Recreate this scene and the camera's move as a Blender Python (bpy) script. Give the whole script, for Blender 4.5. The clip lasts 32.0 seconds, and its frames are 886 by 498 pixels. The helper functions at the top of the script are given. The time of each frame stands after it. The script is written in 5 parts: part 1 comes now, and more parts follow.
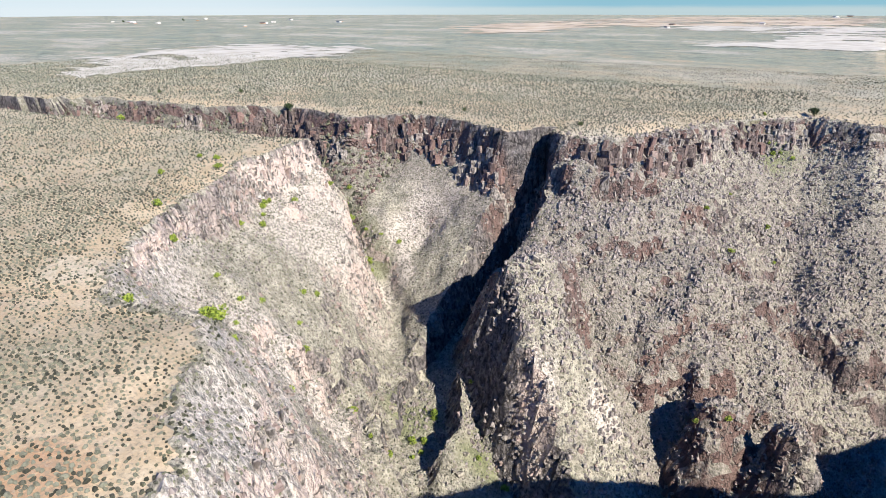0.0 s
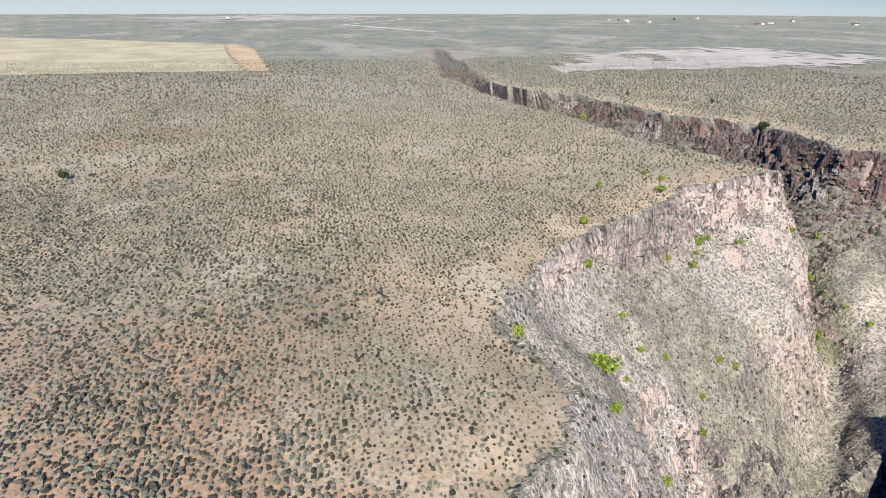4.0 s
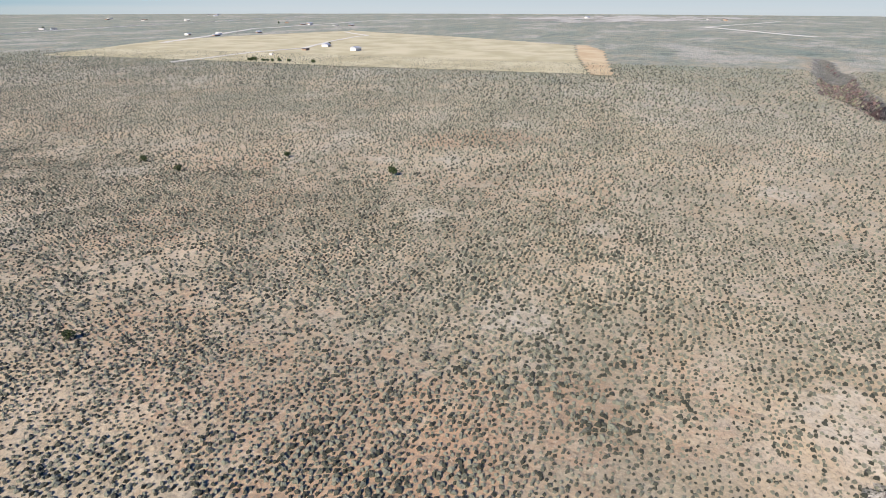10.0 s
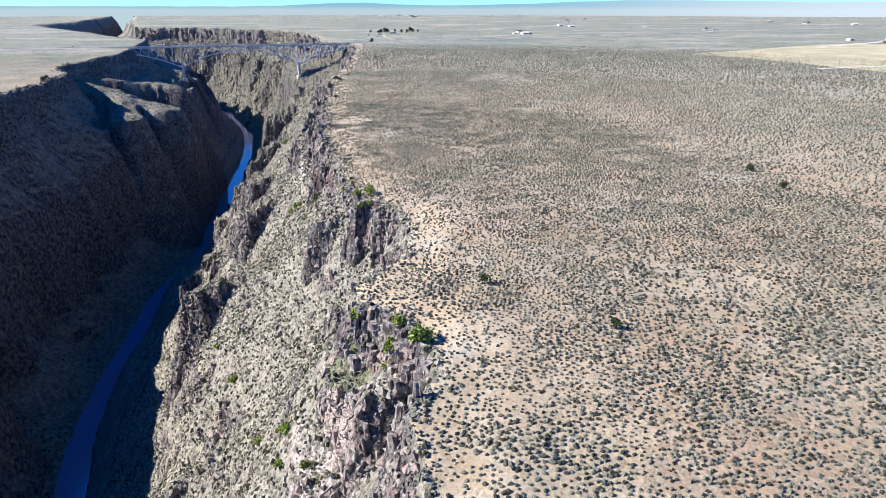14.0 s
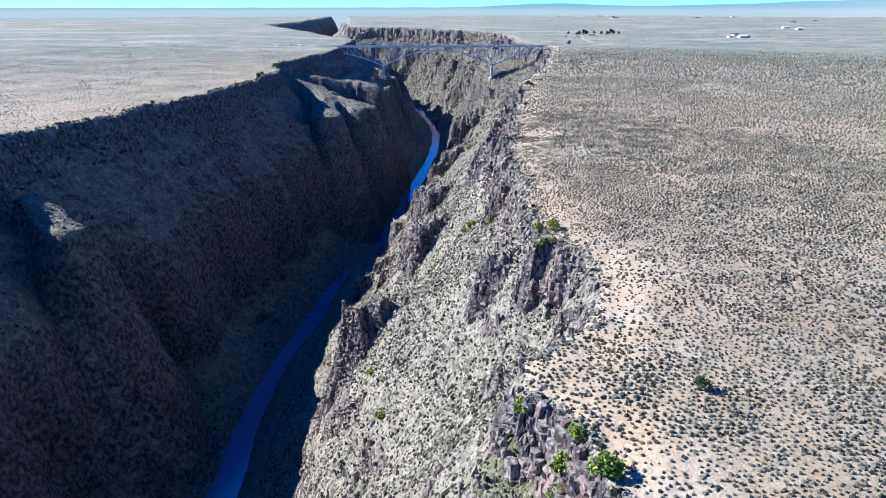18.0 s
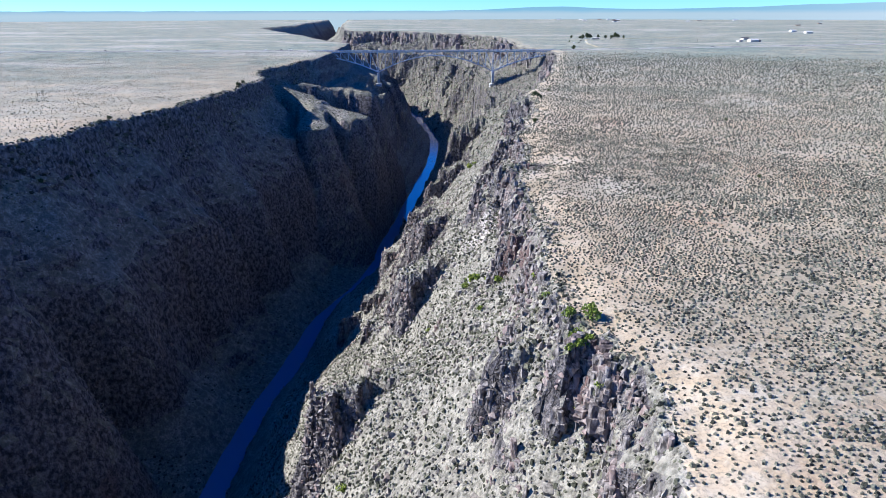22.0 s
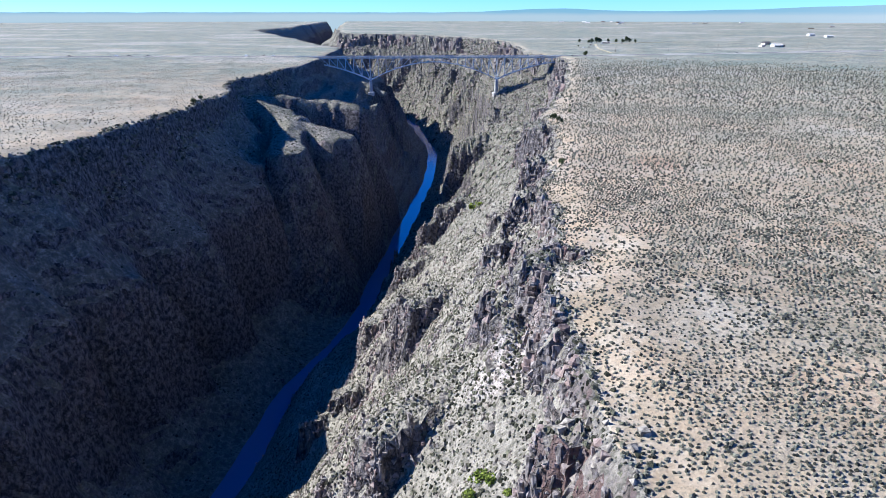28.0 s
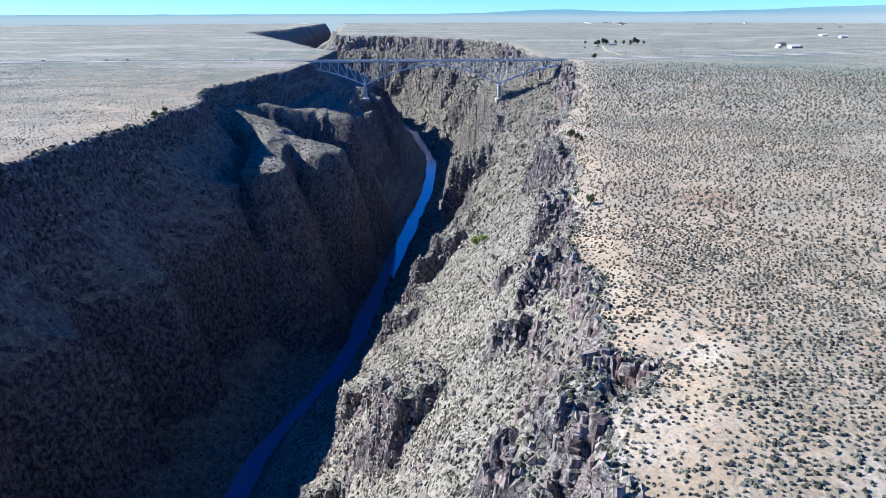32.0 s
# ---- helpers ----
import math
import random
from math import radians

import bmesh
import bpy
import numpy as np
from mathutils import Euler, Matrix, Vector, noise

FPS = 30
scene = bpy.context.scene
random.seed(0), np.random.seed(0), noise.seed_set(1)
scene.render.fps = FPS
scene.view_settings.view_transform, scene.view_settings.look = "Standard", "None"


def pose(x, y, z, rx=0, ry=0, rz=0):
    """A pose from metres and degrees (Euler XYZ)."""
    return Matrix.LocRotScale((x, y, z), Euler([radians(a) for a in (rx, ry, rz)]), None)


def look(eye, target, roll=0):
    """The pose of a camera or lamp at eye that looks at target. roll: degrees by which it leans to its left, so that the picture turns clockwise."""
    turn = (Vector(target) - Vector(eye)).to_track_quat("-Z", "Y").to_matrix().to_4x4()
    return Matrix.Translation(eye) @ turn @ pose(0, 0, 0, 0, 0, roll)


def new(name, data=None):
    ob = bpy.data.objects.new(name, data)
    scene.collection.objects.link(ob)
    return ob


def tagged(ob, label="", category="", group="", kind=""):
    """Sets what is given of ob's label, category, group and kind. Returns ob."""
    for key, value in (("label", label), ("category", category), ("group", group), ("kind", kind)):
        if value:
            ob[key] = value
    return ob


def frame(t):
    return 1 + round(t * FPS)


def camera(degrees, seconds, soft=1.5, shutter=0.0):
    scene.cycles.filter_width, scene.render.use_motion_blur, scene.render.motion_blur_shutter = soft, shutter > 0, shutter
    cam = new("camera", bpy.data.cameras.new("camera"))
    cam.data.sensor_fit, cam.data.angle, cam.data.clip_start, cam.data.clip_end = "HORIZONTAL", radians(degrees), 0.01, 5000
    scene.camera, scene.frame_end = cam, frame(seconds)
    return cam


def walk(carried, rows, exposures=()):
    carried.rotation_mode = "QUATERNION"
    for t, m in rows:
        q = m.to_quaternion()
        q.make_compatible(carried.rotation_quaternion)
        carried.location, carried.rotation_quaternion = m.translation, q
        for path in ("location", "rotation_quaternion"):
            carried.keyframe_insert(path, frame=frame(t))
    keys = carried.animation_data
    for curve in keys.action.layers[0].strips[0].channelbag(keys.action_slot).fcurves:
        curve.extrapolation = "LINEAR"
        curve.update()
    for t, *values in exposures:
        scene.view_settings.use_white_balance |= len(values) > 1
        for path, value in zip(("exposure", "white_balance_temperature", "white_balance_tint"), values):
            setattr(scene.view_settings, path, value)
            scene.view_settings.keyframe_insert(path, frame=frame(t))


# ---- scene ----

# The flight: seconds, place, heading (degrees to the left of +y), pitch and lean.
PATH = [
    (0, -0.00, 0.01, 55.47, -142.604, -21.616, -0.10),
    (0.5, 2.47, -3.16, 55.38, -141.353, -21.636, -0.10),
    (1, 5.24, -5.99, 55.33, -138.248, -21.574, -0.04),
    (1.5, 8.26, -8.31, 55.26, -133.057, -21.654, -0.07),
    (2, 11.23, -10.80, 55.33, -126.468, -21.675, -0.02),
    (2.5, 14.52, -13.14, 55.54, -119.306, -21.746, 0.05),
    (3, 17.96, -15.17, 55.88, -112.230, -21.741, 0.08),
    (3.5, 21.54, -16.69, 56.17, -106.104, -21.741, 0.03),
    (4, 25.50, -17.68, 56.43, -101.475, -21.689, 0.12),
    (4.5, 29.23, -18.57, 56.63, -98.152, -21.682, 0.05),
    (6.5, 42.24, -19.91, 57.36, -92.292, -21.769, 0.19),
    (7, 44.37, -19.93, 57.36, -91.364, -21.789, 0.17),
    (7.5, 46.23, -19.81, 57.34, -90.315, -21.774, 0.16),
    (8, 48.04, -19.87, 57.35, -88.529, -21.731, 0.11),
    (8.5, 49.78, -19.73, 57.40, -85.707, -21.723, 0.06),
    (9, 51.59, -19.40, 57.49, -81.729, -21.739, 0.04),
    (9.5, 53.34, -18.94, 57.50, -76.728, -21.716, 0.01),
    (10, 54.93, -18.31, 57.56, -70.865, -21.712, 0.10),
    (10.5, 56.68, -17.45, 57.43, -64.168, -21.692, 0.10),
    (11, 58.29, -16.41, 57.34, -57.096, -21.675, 0.07),
    (11.5, 59.72, -15.43, 57.35, -49.713, -21.623, 0.03),
    (12, 60.88, -14.60, 57.53, -42.385, -21.579, 0.04),
    (12.5, 61.64, -13.76, 57.60, -35.206, -21.505, -0.04),
    (13, 62.54, -12.28, 57.48, -28.314, -21.502, 0.05),
    (13.5, 63.19, -11.02, 57.33, -22.119, -21.518, 0.05),
    (14, 63.65, -9.77, 57.25, -17.175, -21.569, 0.03),
    (14.5, 64.14, -8.20, 57.20, -12.965, -21.586, 0.06),
    (15, 64.82, -5.81, 57.18, -9.415, -21.625, 0.00),
    (15.5, 65.58, -2.78, 57.24, -6.316, -21.643, -0.03),
    (18, 67.55, 22.49, 57.63, 0.099, -21.505, -0.09),
    (19, 68.04, 35.37, 57.51, 0.070, -21.422, -0.02),
    (21, 68.27, 61.84, 57.15, 0.006, -21.251, -0.04),
    (22, 68.67, 76.93, 57.23, 0.020, -21.235, -0.12),
    (23, 69.28, 94.16, 57.49, 0.005, -21.245, 0.03),
    (24, 69.93, 109.88, 57.45, 0.031, -21.218, -0.04),
    (24.5, 69.90, 117.43, 57.48, 0.021, -21.153, 0.01),
    (25, 69.90, 125.24, 57.57, -0.002, -21.134, -0.01),
    (25.5, 70.02, 133.01, 57.62, 0.011, -21.106, -0.03),
    (27.5, 70.25, 164.74, 57.53, -0.042, -21.093, 0.01),
    (28, 71.03, 172.73, 57.65, 0.008, -21.099, 0.02),
    (29, 71.09, 187.44, 57.64, 0.023, -21.101, -0.04),
    (29.5, 71.04, 194.73, 57.58, 0.013, -21.074, -0.06),
    (30, 71.19, 202.17, 57.45, 0.012, -21.051, -0.09),
    (31, 71.78, 217.29, 56.95, 0.063, -20.995, -0.21),
    (31.5, 72.01, 224.81, 56.61, 0.040, -21.011, -0.10),
    (32, 72.58, 232.18, 56.25, 0.104, -20.971, -0.19),
]
cam = camera(71.8, 32.0, soft=0.6)
walk(cam, [(t, pose(x, y, z, 90 + pitch, 0, yaw) @ pose(0, 0, 0, 0, 0, lean))
           for t, x, y, z, yaw, pitch, lean in PATH], exposures=[(0, 1.18, 6350, 6), (4, 0.88, 6350, 7), (9, 0.83, 6400, 8), (11.5, 0.87, 6400, 8), (13.5, 1.17, 6150, 9), (16.5, 1.25, 5650, 9), (20, 1.17, 5550, 9), (32, 1.14, 5550, 9)])

# ---- sky and sun ----
SUN = Vector((-0.975, 0.22, 0.70)).normalized()
world = bpy.data.worlds.new("morning_sky")
scene.world = world
world.use_nodes = True
wn = world.node_tree.nodes
sky = wn.new("ShaderNodeTexSky")
sky.sky_type, sky.sun_disc = "NISHITA", False
sky.sun_elevation = math.asin(SUN.z)
sky.sun_rotation = math.atan2(SUN.x, SUN.y)
sky.altitude = 2100
sky.dust_density, sky.ozone_density = 0.0, 5.0
hue = wn.new("ShaderNodeHueSaturation")
hue.inputs["Saturation"].default_value = 1.25
world.node_tree.links.new(sky.outputs[0], hue.inputs["Color"])
tint = wn.new("ShaderNodeMix")
tint.data_type, tint.blend_type = "RGBA", "MULTIPLY"
tint.inputs[0].default_value = 1.0
tint.inputs[7].default_value = (0.54, 0.87, 1.27, 1)
world.node_tree.links.new(hue.outputs[0], tint.inputs[6])
world.node_tree.links.new(tint.outputs[2], wn["Background"].inputs[0])
wn["Background"].inputs[1].default_value = 0.075
sun = new("sun", bpy.data.lights.new("sun", "SUN"))
sun.data.energy, sun.data.angle, sun.data.color = 5.0, radians(0.53), (1.0, 0.93, 0.83)
sun.matrix_world = look(SUN * 900, (0, 0, 0))

# ---- materials ----
def shader(name, rough=0.92):
    m = bpy.data.materials.new(name)
    m.use_nodes = True
    nt = m.node_tree
    b = nt.nodes["Principled BSDF"]
    b.inputs["Roughness"].default_value = rough
    b.inputs["Specular IOR Level"].default_value = 0.2
    return m, nt, b


def place(nt, sx=1.0, sy=1.0, sz=1.0):
    g = nt.nodes.new("ShaderNodeNewGeometry")
    v = nt.nodes.new("ShaderNodeVectorMath")
    v.operation = "MULTIPLY"
    v.inputs[1].default_value = (sx, sy, sz)
    nt.links.new(g.outputs["Position"], v.inputs[0])
    return v.outputs[0]


def noise_tex(nt, vec, scale, detail=4.0, rough=0.55):
    n = nt.nodes.new("ShaderNodeTexNoise")
    n.inputs["Scale"].default_value, n.inputs["Detail"].default_value = scale, detail
    n.inputs["Roughness"].default_value = rough
    nt.links.new(vec, n.inputs["Vector"])
    return n.outputs["Fac"]


def cells(nt, vec, scale):
    n = nt.nodes.new("ShaderNodeTexVoronoi")
    n.inputs["Scale"].default_value = scale
    nt.links.new(vec, n.inputs["Vector"])
    return n.outputs["Distance"], n.outputs["Color"]


def band(nt, fac, lo, hi, a=0.0, b=1.0):
    n = nt.nodes.new("ShaderNodeMapRange")
    n.interpolation_type = "SMOOTHSTEP"
    for k, v in zip(("From Min", "From Max", "To Min", "To Max"), (lo, hi, a, b)):
        n.inputs[k].default_value = v
    nt.links.new(fac, n.inputs["Value"])
    return n.outputs["Result"]


def calc(nt, op, a, b):
    n = nt.nodes.new("ShaderNodeMath")
    n.operation = op
    for i, v in enumerate((a, b)):
        if isinstance(v, (int, float)):
            n.inputs[i].default_value = v
        else:
            nt.links.new(v, n.inputs[i])
    return n.outputs[0]


def blend(nt, fac, a, b):
    n = nt.nodes.new("ShaderNodeMix")
    n.data_type = "RGBA"
    if isinstance(fac, (int, float)):
        n.inputs[0].default_value = fac
    else:
        nt.links.new(fac, n.inputs[0])
    for i, v in ((6, a), (7, b)):
        if isinstance(v, tuple):
            n.inputs[i].default_value = (*v, 1)
        else:
            nt.links.new(v, n.inputs[i])
    return n.outputs[2]


def bumped(nt, b, height, strength, distance):
    n = nt.nodes.new("ShaderNodeBump")
    n.inputs["Strength"].default_value, n.inputs["Distance"].default_value = strength, distance
    nt.links.new(height, n.inputs["Height"])
    nt.links.new(n.outputs[0], b.inputs["Normal"])


def attr(nt, name):
    n = nt.nodes.new("ShaderNodeAttribute")
    n.attribute_name = name
    return n.outputs["Fac"]


def plateau_soil():
    """Tan desert soil, pale sandy patches, rusty bare earth, and small sage where no bush is built; the sage's
    grey-green also paints in far haze.
    """
    m, nt, b = shader("plateau_soil")
    p = place(nt)
    n40, n7, n1 = noise_tex(nt, p, 0.025, 5), noise_tex(nt, p, 0.14, 4), noise_tex(nt, p, 1.3, 4)
    c = blend(nt, band(nt, n40, 0.35, 0.65), (0.45, 0.328, 0.205), (0.31, 0.228, 0.142))
    c = blend(nt, band(nt, n7, 0.4, 0.68, 0, 0.4), c, (0.48, 0.40, 0.31))
    n3 = noise_tex(nt, p, 0.33, 5, 0.65)
    c = blend(nt, band(nt, calc(nt, "ADD", calc(nt, "MULTIPLY", attr(nt, "red"), 0.75), calc(nt, "MULTIPLY", n3, 1.1)), 0.78, 1.15, 0, 0.85), c, (0.36, 0.205, 0.115))
    c = blend(nt, band(nt, calc(nt, "ADD", calc(nt, "MULTIPLY", attr(nt, "pale"), 0.8), n3), 0.75, 1.2, 0, 0.85), c, (0.47, 0.40, 0.312))
    c = blend(nt, band(nt, n1, 0.5, 0.75, 0, 0.35), c, (0.26, 0.22, 0.17))
    fine = noise_tex(nt, p, 0.30, 7, 0.8)
    mott = noise_tex(nt, p, 0.022, 10, 0.84)
    wide = noise_tex(nt, place(nt, 0.7, 1.5, 1), 0.0045, 6, 0.62)
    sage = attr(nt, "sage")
    # Sage cover, its grey-green tint doubling as painted haze on the far plain.
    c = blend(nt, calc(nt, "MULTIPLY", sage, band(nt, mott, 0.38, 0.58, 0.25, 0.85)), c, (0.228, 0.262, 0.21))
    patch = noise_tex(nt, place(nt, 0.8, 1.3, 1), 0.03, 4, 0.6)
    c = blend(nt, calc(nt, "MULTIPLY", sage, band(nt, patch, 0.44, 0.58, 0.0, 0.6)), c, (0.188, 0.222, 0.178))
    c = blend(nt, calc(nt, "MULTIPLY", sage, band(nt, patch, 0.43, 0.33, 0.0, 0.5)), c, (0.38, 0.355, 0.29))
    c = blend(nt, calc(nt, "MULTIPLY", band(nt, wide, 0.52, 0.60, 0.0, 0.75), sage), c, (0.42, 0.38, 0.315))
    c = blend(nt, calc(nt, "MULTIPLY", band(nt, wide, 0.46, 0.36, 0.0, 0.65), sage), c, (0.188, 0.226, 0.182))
    d1, _ = cells(nt, p, 0.45)
    d2, _ = cells(nt, place(nt, 1, 1.3, 1), 0.16)
    dots = calc(nt, "MAXIMUM", band(nt, d1, 0.50, 0.30), band(nt, d2, 0.45, 0.25, 0, 0.7))
    dots = calc(nt, "MULTIPLY", dots, band(nt, fine, 0.36, 0.60, 0.15, 1.0))
    speck = calc(nt, "MAXIMUM", dots, band(nt, mott, 0.53, 0.60, 0, 0.8))
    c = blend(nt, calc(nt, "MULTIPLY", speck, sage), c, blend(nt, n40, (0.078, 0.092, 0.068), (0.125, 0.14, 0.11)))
    litter = calc(nt, "SUBTRACT", 1.0, sage)
    twig = noise_tex(nt, p, 1.7, 4, 0.7)
    c = blend(nt, calc(nt, "MULTIPLY", litter, band(nt, twig, 0.53, 0.60, 0, 0.7)), c, (0.19, 0.165, 0.12))
    c = blend(nt, calc(nt, "MULTIPLY", litter, band(nt, twig, 0.44, 0.36, 0, 0.45)), c, (0.50, 0.42, 0.31))
    c = blend(nt, calc(nt, "MULTIPLY", litter, band(nt, fine, 0.52, 0.62, 0, 0.35)), c, (0.25, 0.215, 0.155))
    nt.links.new(c, b.inputs["Base Color"])
    bumped(nt, b, calc(nt, "ADD", calc(nt, "MULTIPLY", n1, 0.3), calc(nt, "MULTIPLY", speck, sage)), 0.9, 0.7)
    return m


def gorge_rock():
    """Basalt cliffs with rusty and pale faces; tan rubble with low scrub where it lies flatter."""
    m, nt, b = shader("gorge_rock")
    p, v = place(nt), place(nt, 1, 1, 0.7)
    g = nt.nodes.new("ShaderNodeNewGeometry")
    sep = nt.nodes.new("ShaderNodeSeparateXYZ")
    nt.links.new(g.outputs["True Normal"], sep.inputs[0])
    n30, n5, n1 = noise_tex(nt, p, 0.03, 4), noise_tex(nt, p, 0.22, 5), noise_tex(nt, p, 1.6, 5)
    streak = noise_tex(nt, v, 0.55, 7, 0.65)
    rock = blend(nt, band(nt, streak, 0.35, 0.66), (0.042, 0.038, 0.039), (0.225, 0.198, 0.19))
    rusty = calc(nt, "ADD", attr(nt, "red"), band(nt, n30, 0.5, 0.75, 0, 0.5))
    rock = blend(nt, band(nt, calc(nt, "MULTIPLY", rusty, streak), 0.12, 0.42), rock, (0.155, 0.10, 0.087))
    rock = blend(nt, band(nt, calc(nt, "ADD", attr(nt, "pale"), calc(nt, "MULTIPLY", streak, 0.6)), 0.55, 1.15), rock, (0.53, 0.42, 0.36))
    warp = nt.nodes.new("ShaderNodeVectorMath")
    warp.operation = "MULTIPLY_ADD"
    warp.inputs[1].default_value = (2.2, 2.2, 2.2)
    shift = nt.nodes.new("ShaderNodeTexNoise")
    shift.inputs["Scale"].default_value = 0.35
    nt.links.new(p, shift.inputs["Vector"])
    nt.links.new(shift.outputs["Color"], warp.inputs[0])
    nt.links.new(v, warp.inputs[2])
    joint = nt.nodes.new("ShaderNodeTexVoronoi")
    joint.feature = "DISTANCE_TO_EDGE"
    joint.inputs["Scale"].default_value = 0.42
    nt.links.new(warp.outputs[0], joint.inputs["Vector"])
    crack = calc(nt, "MULTIPLY", band(nt, joint.outputs["Distance"], 0.07, 0.01), band(nt, n5, 0.42, 0.6))
    rock = blend(nt, calc(nt, "MULTIPLY", crack, 0.6), rock, (0.03, 0.026, 0.025))
    talus = blend(nt, band(nt, n5, 0.38, 0.62), (0.27, 0.243, 0.193), (0.37, 0.335, 0.265))
    talus = blend(nt, band(nt, calc(nt, "ADD", attr(nt, "pale"), calc(nt, "MULTIPLY", n5, 0.5)), 0.55, 1.1), talus, (0.50, 0.435, 0.38))
    talus = blend(nt, band(nt, attr(nt, "red"), 0.15, 0.7, 0, 0.6), talus, (0.21, 0.178, 0.163))
    d1, cc = cells(nt, p, 0.75)
    mott = noise_tex(nt, p, 0.45, 7, 0.75)
    talus = blend(nt, band(nt, mott, 0.50, 0.62, 0, 0.7), talus, (0.12, 0.108, 0.082))
    talus = blend(nt, band(nt, mott, 0.46, 0.36, 0, 0.55), talus, (0.42, 0.375, 0.30))
    talus = blend(nt, band(nt, d1, 0.55, 0.25, 0, 0.55), talus, (0.11, 0.105, 0.08))
    talus = blend(nt, band(nt, attr(nt, "green"), 0.3, 0.9, 0, 0.6), talus, (0.13, 0.15, 0.05))
    wild = calc(nt, "MULTIPLY", attr(nt, "sage"), calc(nt, "ADD", band(nt, mott, 0.40, 0.58, 0.25, 0.7), band(nt, cells(nt, p, 0.22)[0], 0.55, 0.25, 0, 0.4)))
    talus = blend(nt, wild, talus, (0.12, 0.118, 0.09))
    flat = band(nt, calc(nt, "ADD", sep.outputs["Z"], calc(nt, "MULTIPLY", n5, 0.25)), 0.44, 0.62)
    c = blend(nt, flat, rock, talus)
    c = blend(nt, band(nt, n1, 0.52, 0.72, 0, 0.45), c, (0.10, 0.085, 0.07))
    nt.links.new(c, b.inputs["Base Color"])
    h = calc(nt, "ADD", calc(nt, "MULTIPLY", calc(nt, "MULTIPLY", calc(nt, "SUBTRACT", streak, crack), calc(nt, "SUBTRACT", 1.0, flat)), 1.6), calc(nt, "ADD", calc(nt, "MULTIPLY", n1, 1.1), calc(nt, "MULTIPLY", d1, -0.5)))
    bumped(nt, b, h, 1.0, 1.0)
    return m


def rocky(name, dark, light, rust, size=1.0):
    """Broken stone, each piece a little different."""
    m, nt, b = shader(name)
    p = place(nt, size, size, size * 0.5)
    n = noise_tex(nt, p, 1.1, 5)
    g = nt.nodes.new("ShaderNodeNewGeometry")
    o = nt.nodes.new("ShaderNodeObjectInfo")
    each = nt.nodes.new("ShaderNodeMath")
    each.operation = "FRACT"
    nt.links.new(calc(nt, "ADD", g.outputs["Random Per Island"], o.outputs["Random"]), each.inputs[0])
    c = blend(nt, band(nt, n, 0.35, 0.65), dark, light)
    c = blend(nt, band(nt, each.outputs[0], 0.6, 1.0, 0, 0.65), c, rust)
    nt.links.new(c, b.inputs["Base Color"])
    bumped(nt, b, n, 1.0, 0.5)
    return m


def leafy(name, dark, light, size=6.0):
    """Small foliage, mottled, each clump a little different."""
    m, nt, b = shader(name, 0.8)
    n = noise_tex(nt, place(nt), size, 3)
    g = nt.nodes.new("ShaderNodeNewGeometry")
    f = calc(nt, "ADD", calc(nt, "MULTIPLY", g.outputs["Random Per Island"], 0.7), calc(nt, "MULTIPLY", n, 0.5))
    nt.links.new(blend(nt, band(nt, f, 0.3, 0.85), dark, light), b.inputs["Base Color"])
    bumped(nt, b, n, 1.0, 0.35)
    return m


def mottled(name, a, c2, scale, rough=0.85, metal=0.0, bump=0.3, dist=0.05):
    m, nt, b = shader(name, rough)
    b.inputs["Metallic"].default_value = metal
    n = noise_tex(nt, place(nt), scale, 5)
    nt.links.new(blend(nt, band(nt, n, 0.35, 0.65), a, c2), b.inputs["Base Color"])
    bumped(nt, b, n, bump, dist)
    return m


def water_mat():
    m, nt, b = shader("river_water", 0.1)
    # Blue base colour stands in for part of the sky's reflection.
    b.inputs["Base Color"].default_value = (0.09, 0.165, 0.31, 1)
    b.inputs["Specular IOR Level"].default_value = 0.5
    b.inputs["IOR"].default_value = 2.3
    n = noise_tex(nt, place(nt), 0.5, 4)
    bumped(nt, b, n, 0.12, 0.4)
    return m


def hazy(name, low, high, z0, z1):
    """Far hills and far plain, their distance haze painted as a glowing blue colour."""
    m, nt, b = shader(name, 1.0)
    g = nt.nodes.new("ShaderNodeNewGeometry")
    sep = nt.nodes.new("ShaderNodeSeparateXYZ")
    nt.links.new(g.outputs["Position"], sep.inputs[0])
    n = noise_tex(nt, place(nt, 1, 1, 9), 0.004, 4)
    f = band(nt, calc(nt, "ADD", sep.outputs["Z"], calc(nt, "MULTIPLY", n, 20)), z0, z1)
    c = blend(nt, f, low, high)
    # Paler haze painted into the colour towards +x.
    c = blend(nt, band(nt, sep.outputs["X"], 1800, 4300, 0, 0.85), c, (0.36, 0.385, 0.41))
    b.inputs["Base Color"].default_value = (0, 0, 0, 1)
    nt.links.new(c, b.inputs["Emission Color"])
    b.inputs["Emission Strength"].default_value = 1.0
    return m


SOIL, ROCK, WATER = plateau_soil(), gorge_rock(), water_mat()
STONE = rocky("basalt", (0.062, 0.054, 0.049), (0.31, 0.27, 0.24), (0.30, 0.21, 0.18))
DARKSTONE = rocky("rusty_basalt", (0.042, 0.033, 0.031), (0.16, 0.122, 0.11), (0.20, 0.12, 0.10))
TALUS = rocky("purple_brown_rubble", (0.085, 0.074, 0.069), (0.29, 0.25, 0.23), (0.21, 0.165, 0.148))
BOULDER = rocky("weathered_boulder", (0.11, 0.097, 0.082), (0.35, 0.31, 0.25), (0.21, 0.16, 0.13))
SAGE = leafy("sagebrush_leaf", (0.042, 0.042, 0.03), (0.19, 0.184, 0.134), 5.0)
SCRUB = leafy("slope_scrub", (0.032, 0.033, 0.02), (0.185, 0.178, 0.118), 5.0)
